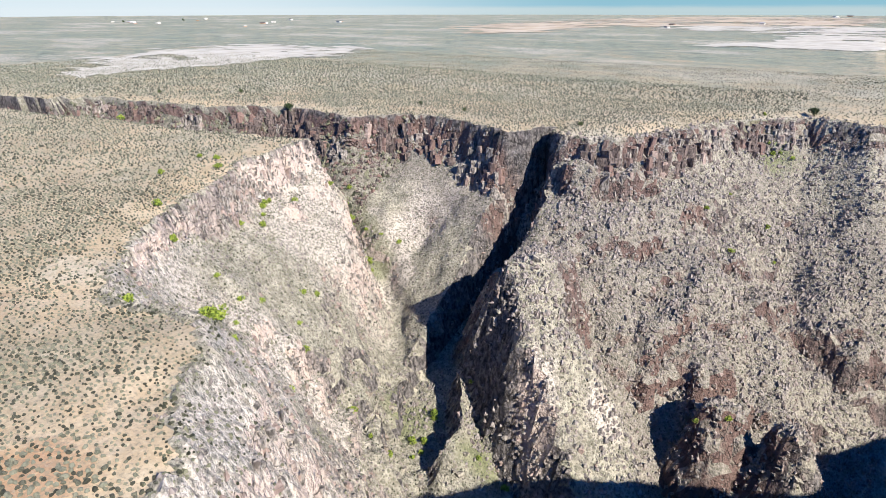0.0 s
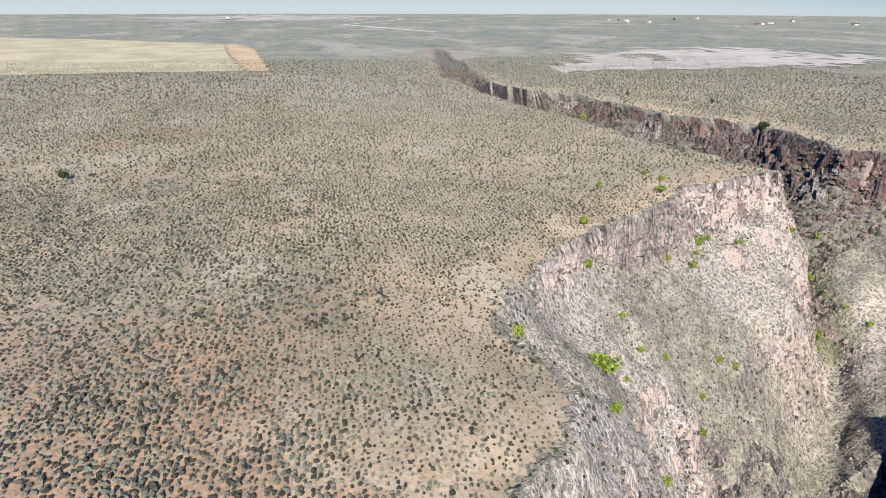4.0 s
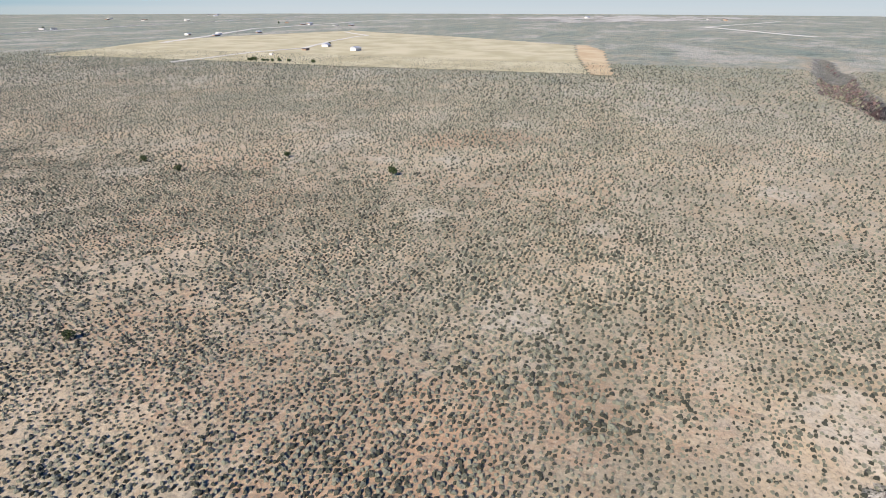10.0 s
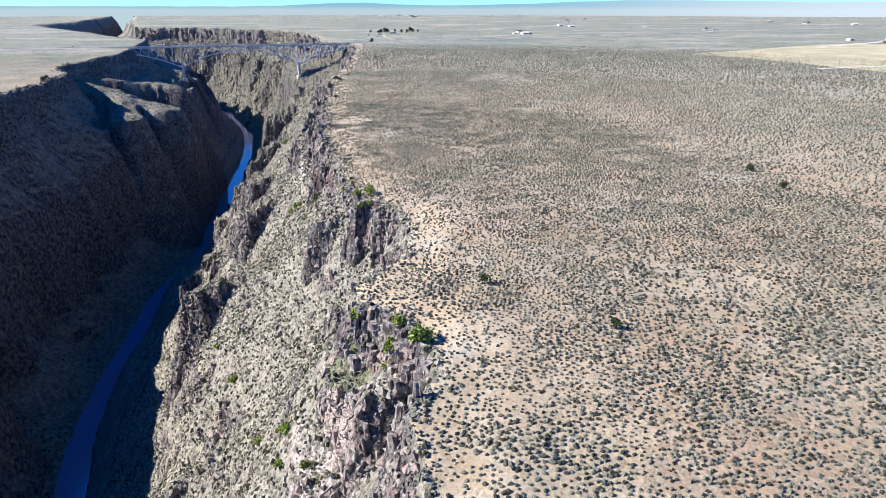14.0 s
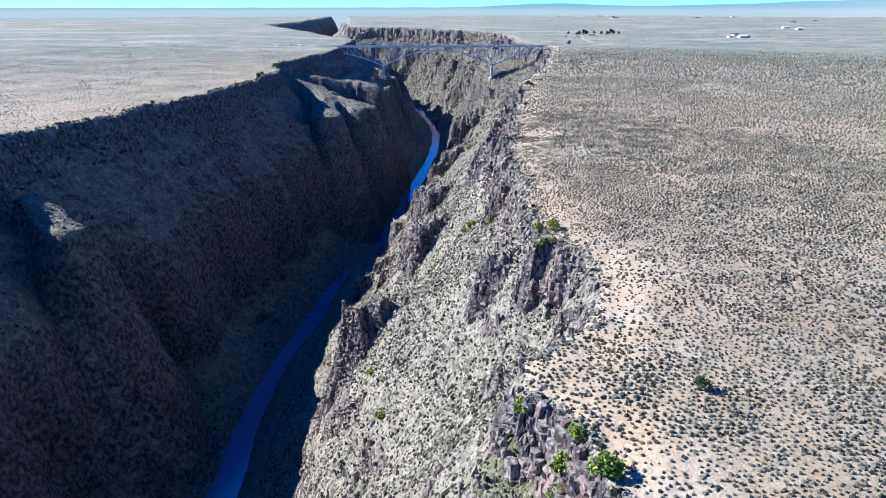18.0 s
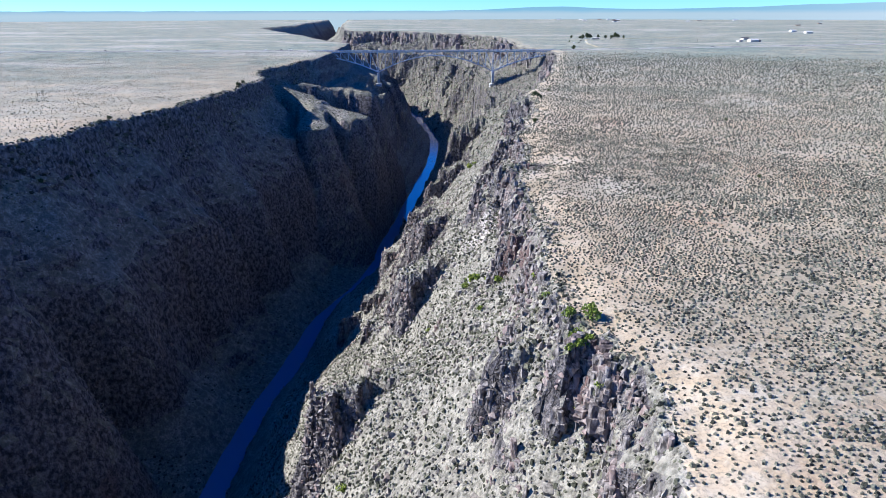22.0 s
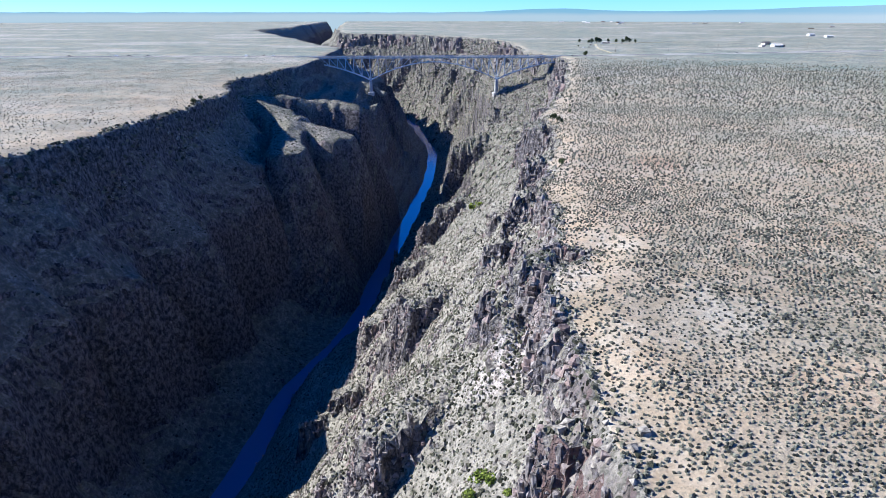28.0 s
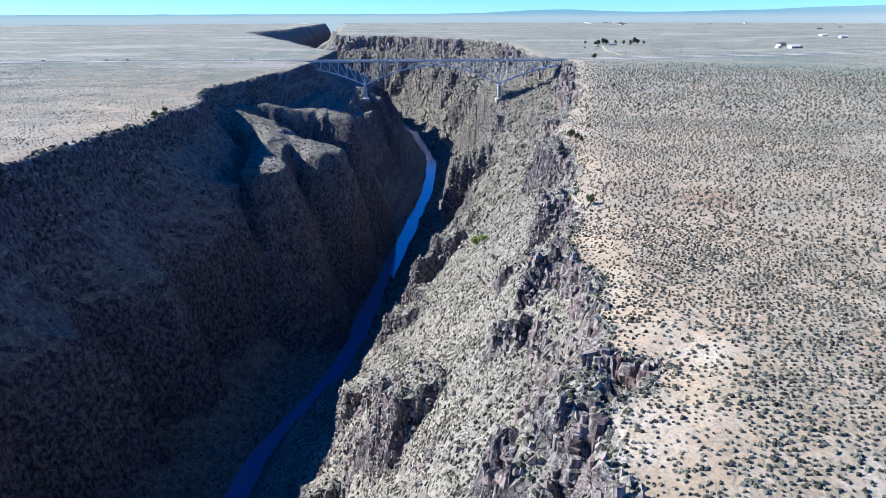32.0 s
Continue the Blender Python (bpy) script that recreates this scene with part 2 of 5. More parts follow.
GREEN = leafy("bright_shrub_leaf", (0.09, 0.13, 0.02), (0.31, 0.37, 0.06), 4.0)
JUNIPER = leafy("juniper_needle", (0.025, 0.038, 0.016), (0.07, 0.09, 0.03), 4.0)
BARK = mottled("grey_bark", (0.09, 0.07, 0.055), (0.17, 0.14, 0.115), 9.0)
STEEL = mottled("weathered_bridge_steel", (0.50, 0.52, 0.55), (0.62, 0.64, 0.66), 0.4, 0.6, 0.0)
CONCRETE = mottled("pale_concrete", (0.40, 0.38, 0.35), (0.55, 0.53, 0.49), 0.5)
ASPHALT = mottled("worn_asphalt", (0.075, 0.073, 0.072), (0.12, 0.118, 0.115), 0.6)
GRAVEL = mottled("pale_gravel", (0.46, 0.42, 0.36), (0.60, 0.55, 0.48), 0.2)
STRAW = mottled("dry_straw_field", (0.36, 0.31, 0.185), (0.475, 0.41, 0.265), 0.02)
SAND = mottled("pale_sand", (0.36, 0.328, 0.275), (0.47, 0.43, 0.37), 0.03)
STUCCO = mottled("light_stucco", (0.55, 0.50, 0.44), (0.68, 0.63, 0.56), 0.5)
ADOBE = mottled("brown_adobe", (0.27, 0.18, 0.12), (0.36, 0.25, 0.17), 0.5)
ROOFING = mottled("grey_roofing", (0.30, 0.30, 0.31), (0.48, 0.48, 0.49), 0.4, 0.5, 0.3)
DARKROOF = mottled("dark_roofing", (0.07, 0.06, 0.06), (0.13, 0.11, 0.10), 0.4)
GLASS = mottled("dark_window_glass", (0.02, 0.025, 0.03), (0.03, 0.035, 0.04), 1.0, 0.1, 0, 0.0)
PAINT_WHITE = mottled("white_car_paint", (0.70, 0.70, 0.70), (0.76, 0.76, 0.76), 2.0, 0.3, 0, 0.0)
PAINT_DARK = mottled("dark_car_paint", (0.03, 0.03, 0.035), (0.06, 0.05, 0.05), 2.0, 0.3, 0, 0.0)
RUBBER = mottled("tyre_rubber", (0.02, 0.02, 0.02), (0.035, 0.035, 0.035), 4.0)
HILLS = hazy("painted_blue_haze", (0.235, 0.285, 0.30), (0.13, 0.235, 0.29), 45, 80)

# ---- smooth noise on arrays ----
def lattice(ix, iy, seed):
    h = (ix.astype(np.int64) * 374761393 + iy.astype(np.int64) * 668265263 + seed * 1442695041) & 0xFFFFFFFF
    h = ((h ^ (h >> 13)) * 1274126177) & 0xFFFFFFFF
    return ((h ^ (h >> 16)) & 0xFFFF) / 32767.5 - 1.0


def vnoise(x, y, seed=0):
    x0, y0 = np.floor(x), np.floor(y)
    u, v = x - x0, y - y0
    u, v = u * u * (3 - 2 * u), v * v * (3 - 2 * v)
    a, b = lattice(x0, y0, seed), lattice(x0 + 1, y0, seed)
    c, d = lattice(x0, y0 + 1, seed), lattice(x0 + 1, y0 + 1, seed)
    return (a + (b - a) * u) * (1 - v) + (c + (d - c) * u) * v


def fbm(x, y, size, octaves=4, seed=0, gain=0.5):
    out, amp = 0.0, 1.0
    for k in range(octaves):
        out = out + amp * vnoise(x / size + 17.3 * k, y / size - 9.1 * k, seed + k)
        size, amp = size / 2.03, amp * gain
    return out


def smooth(a, b, x):
    t = np.clip((x - a) / (b - a), 0, 1)
    return t * t * (3 - 2 * t)


# ---- the plan of the gorge: rims, river, side canyon ----
RIM_EAST = [(-40, -1400), (-200, -900), (-230, -500), (-180, -250), (-135, -176), (-72, -136), (-26, -94), (-62, -40),
            (-112, 50), (-142, 190), (-148, 280), (-152, 328), (-142, 358), (-128, 388), (-128, 437),
            (-110, 500), (-102, 600), (-104, 690), (-120, 735), (-128, 778), (-122, 815), (-112, 852), (-98, 990), (-116, 1360),
            (-177, 1468), (-606, 2537), (-580, 3030), (-655, 3930), (-800, 5400)]
RIM_WEST = [(-700, 5400), (-545, 4200), (-440, 3400), (-325, 2600), (-225, 2120), (-65, 2076), (150, 1800), (212, 1581), (205, 1200),
            (243, 1060), (184, 746), (134, 554), (130, 496), (113, 413), (105, 360), (104, 334), (112, 328), (105, 320),
            (96, 312), (96, 300), (99, 290), (98, 264), (93, 225), (98, 187), (105, 167), (103, 152), (96, 130),
            (84, 116), (82, 106), (90, 98), (92, 88), (87, 70), (80, 54), (66, 20), (60, -5)]
RIM_SPIT = [(63, -25), (72, -32), (86, -39), (95, -49), (108, -56), (127, -50), (144, -62), (162, -79), (178, -94),
            (205, -137), (224, -190), (267, -172), (345, -161), (417, -141), (583, -128), (700, -150), (900, -180)]
RIM_SIDE = [(900, -196), (720, -180), (534, -158), (470, -170), (440, -199), (367, -214), (306, -245), (253, -245),
            (236, -270), (201, -271), (158, -256), (150, -275), (143, -284), (138, -268), (128, -266), (104, -276), (85, -336), (71, -369), (44, -389),
            (16, -380), (-20, -430), (40, -900), (60, -1400)]
RIVER = [(30, -1400), (-100, -900), (-150, -500), (-100, -300), (-50, -215), (0, -150), (20, -90), (2, -20), (-24, 60), (-42, 160),
         (-46, 276), (-47, 351), (-36, 454), (-28, 515), (-6, 566), (7, 645), (24, 800), (50, 1060), (54, 1229), (13, 1500),
         (-60, 1750), (-330, 2120), (-455, 2600), (-495, 3030), (-580, 3930), (-750, 5400)]
CREEK = [(20, -98), (60, -112), (106, -126), (128, -142), (160, -175), (195, -206), (232, -216), (300, -205), (420, -178),
         (583, -146), (700, -166), (900, -190)]
CREEK_Z = [-172, -128, -98, -90, -82, -74, -56, -45, -30, -15, -7, -3]
NOSE = [(106, -204), (100, -187), (88, -176), (76, -171), (62, -164), (45, -152)]
NOSE_Z = [-33, -28, -44, -54, -76, -104]
SLOT = [(146, -276), (144, -252), (142, -220), (138, -190), (132, -165), (116, -140)]
SLOT_Z = [-30, -62, -80, -88, -94, -98]
KNOBS = [(33, -212, -78, 5), (10, -216, -82, 5), (122, -205, -46, 5)]
CLIFF_RUNS = [(70, 106), (152, 210), (286, 318), (330, 378), (404, 420), (438, 550)]
SPURS = [([(119, -274), (117, -258), (113, -244)], [-2, -12, -40], 7), ([(-128, 300), (-104, 284)], [-22, -31], 8),
         ([(-118, 770), (-69, 742), (-30, 720)], [-16, -28, -38], 20), ([(-70, 735), (-52, 645)], [-30, -38], 14), ([(-118, 800), (-50, 828), (-22, 824)], [-16, -26, -30], 12)]
RIVER_Z, RIVER_HALF = -172.0, 3.8
GORGE = np.array(RIM_EAST + RIM_WEST + RIM_SPIT + RIM_SIDE, float)


def to_line(x, y, line, closed=False, values=None):
    """Distance to a polyline, and the value carried by the nearest place on it."""
    best, val = np.full(x.shape, 1e9), np.zeros(x.shape)
    pts = np.array(line, float)
    n = len(pts) if closed else len(pts) - 1
    for i in range(n):
        a, b = pts[i], pts[(i + 1) % len(pts)]
        d = b - a
        t = np.clip(((x - a[0]) * d[0] + (y - a[1]) * d[1]) / (d @ d + 1e-9), 0, 1)
        q = np.hypot(x - a[0] - t * d[0], y - a[1] - t * d[1])
        near = q < best
        best = np.where(near, q, best)
        if values is not None:
            val = np.where(near, values[i] + t * (values[i + 1] - values[i]), val)
    return best, val


def inside(x, y, poly):
    res = np.zeros(x.shape, bool)
    for i in range(len(poly)):
        (ax, ay), (bx, by) = poly[i], poly[i - 1]
        res ^= ((ay > y) != (by > y)) & (x < (bx - ax) * (y - ay) / (by - ay + 1e-12) + ax)
    return res


# How far a wall has fallen (1: the river) against how far out from the rim (1: the river's edge).
WEST_X, WEST_Z = [0, .025, .05, .13, .155, .30, .50, .545, .60, .64, .78, .90, .93, 1], [0, .045, .075, .15, .19, .31, .45, .53, .67, .73, .83, .91, .97, 1]
EAST_X, EAST_Z = [0, .03, .07, .20, .42, .50, .55, .64, .78, .88, 1], [0, .09, .14, .25, .40, .52, .64, .83, .90, .96, 1]
SPIT_X, SPIT_Z = [0, .02, .09, .30, .60, .68, .80, 1], [0, .07, .18, .29, .48, .60, .78, 1]
SOFT_X, SOFT_Z = [0, .03, .06, .30, .60, .85, 1], [0, .06, .10, .30, .62, .86, 1]
SIDE_X, SIDE_Z = [0, .03, .07, .11, .20, .50, .60, 1], [0, .16, .22, .32, .38, .58, .67, 1]
BENCH_X, BENCH_Z = [0, .02, .06, .10, .30, .50, .54, .66, .72, .92, 1], [0, .06, .12, .17, .25, .34, .46, .62, .76, .94, 1]


def ground(x, y):
    """Height of the land, and how far inside the gorge (positive) a place lies."""
    x, y = np.asarray(x, float), np.asarray(y, float)
    wob = 1 + 2.5 * smooth(900, 1600, np.hypot(x, y - 100))
    u, v = 0.8 * x + 0.6 * y + 1.2 * fbm(x, y, 6, 2, 7), 0.8 * y - 0.6 * x + 1.2 * fbm(x, y, 6, 2, 8)
    blocks = lattice(np.floor(u / 4.6), np.floor(v / 4.6), 13) + 0.6 * lattice(np.floor(u / 2.7 + 0.3), np.floor(v / 2.7), 14)
    cliffy = smooth(0.16, 0.5, fbm(x, y, 60, 3, 61) + 0.5 * fbm(x, y, 16, 2, 63))
    spit = to_line(x, y, RIM_SPIT[7:12])[0]
    gentle = smooth(60, 30, to_line(x, y, [(62, 0)] + RIM_SPIT[:7])[0]) * smooth(12, 40, spit)
    cliffy = cliffy * (1 - 0.9 * gentle)
    cliffy = np.maximum(cliffy, smooth(26, 9, to_line(x, y, RIM_SIDE[5:16])[0]) * (0.3 + 0.7 * smooth(-0.2, 0.2, fbm(x, y, 34, 3, 72))))
    d_w = to_line(x, y, RIM_WEST[8:])[0]
    band_top = smooth(20, 8, d_w)
    run = np.zeros(x.shape)
    for a, b in CLIFF_RUNS:
        run = np.maximum(run, smooth(a - 6, a + 3, y) * smooth(b + 6, b - 3, y))
    cliffy = np.where(y > 0, np.maximum(0.3 * cliffy * (1 - band_top), band_top * run), cliffy)
    cliffy = np.maximum(cliffy, np.interp(x, [155, 190], [0.1, 0.8]) * smooth(13, 6, spit))
    cliffy = np.maximum(cliffy, smooth(640, 820, y) * (0.35 + 0.6 * smooth(-0.3, 0.3, fbm(x, y, 90, 3, 69))))
    east = x < np.interp(y, [p[1] for p in RIVER], [p[0] for p in RIVER])
    broken = np.where(east, 0.15, 0.06 + 0.94 * cliffy)
    crag = broken * (1.2 * fbm(x, y, 9, 3, 9) + 0.9 * blocks)
    wx = x + wob * (3.0 * fbm(x, y, 26, 3, 3) + crag)
    wy = y + wob * (3.0 * fbm(x, y, 26, 3, 5) + broken * (1.2 * fbm(x, y, 9, 3, 11) + 0.9 * lattice(np.floor(u / 3.9), np.floor(v / 3.9), 15)))
    rim, _ = to_line(wx, wy, GORGE, True)
    into = np.where(inside(wx, wy, GORGE), rim, -rim)
    a = np.maximum(into, 0)
    riv, _ = to_line(x + 2 * fbm(x, y, 40, 2, 21), y, RIVER)
    crk, cz = to_line(wx, wy, CREEK, False, CREEK_Z)
    lump, rough = fbm(x, y, 42, 3, 31), fbm(x, y, 11, 3, 35)
    w1 = a / (a + np.maximum(riv - RIVER_HALF, 0) + 1e-6)
    w2 = a / (a + np.maximum(crk - 3, 0) + 1e-6)
    gully = np.where(east, 0.34 * (np.abs(fbm(0.4 * x, y, 62, 3, 33)) - 0.25) + 0.06 * lump, 0.05 * lump + 0.3 * smooth(620, 850, y) * (np.abs(fbm(x, y, 110, 3, 34)) - 0.25))
    w1 = np.clip(w1 + (gully + 0.012 * rough) * np.sin(np.pi * w1), 0, 1)
    w2 = np.clip(w2 + (0.05 * lump + 0.01 * rough) * np.sin(np.pi * w2), 0, 1)
    bench = smooth(640, 900, y)
    pw = np.interp(w1, WEST_X, WEST_Z) * cliffy + np.interp(w1, SOFT_X, SOFT_Z) * (1 - cliffy)
    easy = np.interp(w1, [0, .10, .30, .60, 1], [0, .06, .26, .62, 1])
    pw = pw * (1 - gentle) + easy * gentle
    pe = np.interp(w1, EAST_X, EAST_Z)
    pb = np.interp(w1, BENCH_X, BENCH_Z)
    p1 = np.where(east, pe, pw) * (1 - bench) + pb * bench
    p2 = np.interp(w2, WEST_X, WEST_Z) * cliffy + np.interp(w2, SOFT_X, SOFT_Z) * (1 - cliffy)
    p2 = p2 * (1 - gentle) + np.interp(w2, [0, .10, .30, .60, 1], [0, .06, .26, .62, 1]) * gentle
    tip = smooth(80, 45, spit) * (1 - gentle) * np.interp(x, [140, 185], [0.15, 1])
    p2 = p2 * (1 - tip) + np.interp(w2, SPIT_X, SPIT_Z) * tip
    far_side = smooth(12, -12, to_line(x, y, RIM_SIDE[3:16])[0] - np.minimum(to_line(x, y, RIM_SPIT)[0], 70))
    far_side = far_side * np.interp(x, [260, 380], [1, 0.3])
    p2 = p2 * (1 - far_side) + np.interp(w2, SIDE_X, SIDE_Z) * far_side
    z = np.minimum(RIVER_Z * p1, cz * p2)
    dn, nz = to_line(wx, wy, NOSE, False, NOSE_Z)
    z = np.where(into > 0, np.maximum(z, nz - 3.2 * np.maximum(dn - 11, 0) - 0.25 * dn), z)
    ds, sz = to_line(wx, wy, SLOT, False, SLOT_Z)
    z = np.where(into > 0, np.minimum(z, sz + 3.6 * np.maximum(ds - np.interp(y, [-215, -175], [5, 9]), 0)), z)
    for line, heights, r in SPURS:
        dl, lz = to_line(wx, wy, line, False, heights)
        z = np.where(into > 0, np.maximum(z, lz - 3.0 * np.maximum(dl - r, 0) - 0.25 * dl), z)
    for kx, ky, kz, kr in KNOBS:
        dk = np.hypot(wx - kx, wy - ky)
        z = np.where(into > 0, np.maximum(z, kz - 2.6 * np.maximum(dk - kr, 0)), z)
    tier = z / 15.0 + 0.6 * lump
    frac = tier - np.floor(tier)
    z = z + np.minimum(a / 6, 1) * 0.6 * cliffy * 15.0 * (smooth(0.35, 0.72, frac) - frac)
    step = z / 5.5 + 0.5 * lump + 0.35 * blocks
    frac = step - np.floor(step)
    z = z + np.minimum(a / 4, 1) * (0.05 + 0.6 * cliffy) * 5.5 * (smooth(0.30, 0.85, frac) - frac)
    deep = np.minimum(a / 10, 1)
    ledge = np.sin(2 * np.pi * (z / 9.5 + 1.3 * lump)) * (0.25 + 0.5 * cliffy + 0.3 * rough)
    z = z + deep * (ledge + (0.5 + 0.8 * cliffy) * fbm(x, y, 13, 3, 41) + (0.12 + 0.4 * cliffy) * fbm(x, y, 4, 2, 45)) * smooth(6, 30, riv - RIVER_HALF)
    z = np.maximum(z, RIVER_Z + 1.9 + 0.03 * riv)
    z = np.where(riv < RIVER_HALF + 5, np.minimum(z, RIVER_Z - 1.0 + 0.7 * np.maximum(riv - RIVER_HALF, 0)), z)
    top = 0.4 * fbm(x, y, 60, 3, 51) + 1.2 * fbm(x, y, 500, 2, 57) - (1.6 + 0.8 * rough) * smooth(14, 0, -into)
    return np.where(into > 0, z - 1.6 + 1.0 * gentle * smooth(12, 0, a), top), into


# ---- where the soil is pale, rusty or grown with green ----
PALE = [(164, 4, 13), (401, -18, 22), (286, 57, 16), (278, 84, 14), (372, 53, 20), (219, 43, 9), (221, -7, 9), (277, -59, 13),
        (317, 121, 14), (434, 207, 25), (147, -53, 12), (105, 136, 14), (120, 161, 12), (96, 86, 12), (278, 496, 30),
        (228, 169, 14), (130, 287, 16), (101, 311, 13), (141, 554, 20), (250, 745, 30), (120, 330, 14), (118, -272, 22), (60, -375, 22)]
RUSTY = [(121, 19, 14), (120, 4, 16), (139, -12, 12), (125, 20, 12), (112, 8, 18), (96, 20, 18), (90, 0, 14), (82, -18, 9), (330, 60, 30), (160, 420, 16)]
# Pale rock faces; the last two rows paint the sunlit east spur brighter.
PALE_LIT_CLIFF = [(100, -62, 16), (118, -72, 16), (62, -172, 9), (205, -150, 30), (140, -100, 17), (195, -235, 22), (84, -160, 13), (75, -50, 22), (88, 330, 10), (70, 96, 11), (85, 300, 10), (-50, 652, 16), (-50, 735, 32)]
RUST_CLIFF = [(500, -160, 50), (560, -150, 40), (235, -265, 30), (330, -225, 50), (420, -190, 40), (190, -262, 24), (160, -250, 18), (120, -270, 10), (20, -300, 26), (100, 345, 14), (96, 250, 12)]
GREEN_SPOTS = [(556, -140, 20), (585, -147, 14), (222, -214, 14), (205, -205, 12), (132, -150, 12), (60, -140, 16), (95, -148, 14), (60, -370, 18), (78, 105, 9), (96, 185, 9)]


def spots(x, y, rows):
    out = np.zeros(x.shape)
    jitter = 1 + 0.45 * fbm(x, y, 18, 3, 71)
    for px, py, r in rows:
        out = np.maximum(out, np.exp(-((x - px) ** 2 + (y - py) ** 2) / (r * jitter) ** 2))
    return out


def bare(x, y):
    """Irregular bare patches between the bushes."""
    return smooth(0.38, 0.85, fbm(x, 1.3 * y, 40, 5, 111, 0.6)) * smooth(40, 110, y)


# ---- one sheet of land, fine by the gorge and coarse far off ----
def spread(lo, hi, step, end, grow, mid_end, mid_cap, cap):
    out = [list(np.arange(lo, hi + step / 2, step))]
    for v, sign in ((hi, 1), (lo, -1)):
        s, row = step, []
        while abs(v) < end:
            s = min(s * grow, mid_cap if abs(v) < mid_end else cap)
            v += sign * s
            row.append(v)
        out.append(row)
    return np.array(out[2][::-1] + out[0] + out[1])


def quick_mesh(name, co, faces, materials, smooth_faces=False):
    """A mesh from arrays, all faces with the same number of corners."""
    me = bpy.data.meshes.new(name)
    k = faces.shape[1]
    me.vertices.add(len(co))
    me.vertices.foreach_set("co", np.ascontiguousarray(co, np.float32).ravel())
    me.loops.add(len(faces) * k)
    me.loops.foreach_set("vertex_index", np.ascontiguousarray(faces, np.int32).ravel())
    me.polygons.add(len(faces))
    me.polygons.foreach_set("loop_start", (np.arange(len(faces)) * k).astype(np.int32))
    for m in materials:
        me.materials.append(m)
    me.update(calc_edges=True)
    me.polygons.foreach_set("use_smooth", np.full(len(faces), smooth_faces))
    return me


XS = spread(-140, 262, 1.85, 5300, 1.045, 900, 30, 140)
YS = spread(-395, 600, 1.95, 5300, 1.04, 2200, 15, 60)
gx, gy = np.meshgrid(XS, YS)
gz, into = ground(gx, gy)

# ---- buttresses and broken towers standing out of the west slope ----
OUTCROPS = [(63, 388, 8, 6, 5), (90, 318, 7, 7, 4), (55, 494, 9, 6, 4), (77, 557, 10, 6, 4), (98, 825, 18, 10, 6), (179, 880, 16, 9, 4), (29, 404, 6, 6, 3), (37, 451, 7, 6, 3),
            (126, 987, 20, 11, 6), (96, 318, 6, 5, 3), (104, 391, 6, 7, 3), (114, 440, 6, 6, 3), (128, 526, 6, 12, 3), (99, 287, 5, 6, 3), (52, 240, 7, 5, 4), (60, 300, 8, 6, 4), (70, 92, 5, 6, 3)]
pick = random.Random(57)
west_y = [p[1] for p in RIM_WEST[::-1]]
west_x = [p[0] for p in RIM_WEST[::-1]]
for k in range(38):
    oy = pick.uniform(20, 760)
    f = pick.choice((pick.uniform(0.86, 0.97), pick.uniform(0.5, 0.66), pick.uniform(0.15, 0.8)))
    r = float(np.interp(oy, [p[1] for p in RIVER], [p[0] for p in RIVER]))
    OUTCROPS.append((r + f * (float(np.interp(oy, west_y, west_x)) - r), oy, pick.uniform(2.5, 6), pick.uniform(2, 4.5), pick.uniform(0, 2.5)))
for ox, oy, half, wide, rise in OUTCROPS:
    i0, i1 = np.searchsorted(XS, (ox - 40, ox + 40))
    j0, j1 = np.searchsorted(YS, (oy - 40, oy + 40))
    bx, by, bz = gx[j0:j1, i0:i1], gy[j0:j1, i0:i1], gz[j0:j1, i0:i1]
    turn = pick.uniform(-0.5, 0.5)
    bx2, by2 = bx - ox + 1.2 * fbm(bx, by, 6, 2, 65), by - oy + 1.2 * fbm(bx, by, 6, 2, 66)
    u, v = bx2 * math.cos(turn) + by2 * math.sin(turn), by2 * math.cos(turn) - bx2 * math.sin(turn)
    crown = float(bz[np.searchsorted(YS[j0:j1], oy), np.searchsorted(XS[i0:i1], ox + half * 0.8)]) + rise
    tower = crown + 0.4 * (u - half) + 1.3 * lattice(np.floor(u / 3.1), np.floor(v / 2.6), 67) - 4.5 * np.maximum(np.maximum(np.abs(u) - half, np.abs(v) - wide), 0)
    gz[j0:j1, i0:i1] = np.where(into[j0:j1, i0:i1] > 2.5, np.maximum(bz, np.minimum(tower, -1.5)), bz)
idx = np.arange(gx.size).reshape(gx.shape)
quads = np.stack([idx[:-1, :-1], idx[:-1, 1:], idx[1:, 1:], idx[1:, :-1]], -1).reshape(-1, 4)


def on_grid(x, y, field):
    """A value of the land's grid, between its points."""
    x, y = np.asarray(x, float), np.asarray(y, float)
    i = np.clip(np.searchsorted(XS, x) - 1, 0, len(XS) - 2)
    j = np.clip(np.searchsorted(YS, y) - 1, 0, len(YS) - 2)
    u, v = (x - XS[i]) / (XS[i + 1] - XS[i]), (y - YS[j]) / (YS[j + 1] - YS[j])
    return (field[j, i] * (1 - u) + field[j, i + 1] * u) * (1 - v) + (field[j + 1, i] * (1 - u) + field[j + 1, i + 1] * u) * v


def z_at(x, y):
    return float(on_grid(x, y, gz))


SLOPE = np.hypot(*np.gradient(gz, YS, XS))
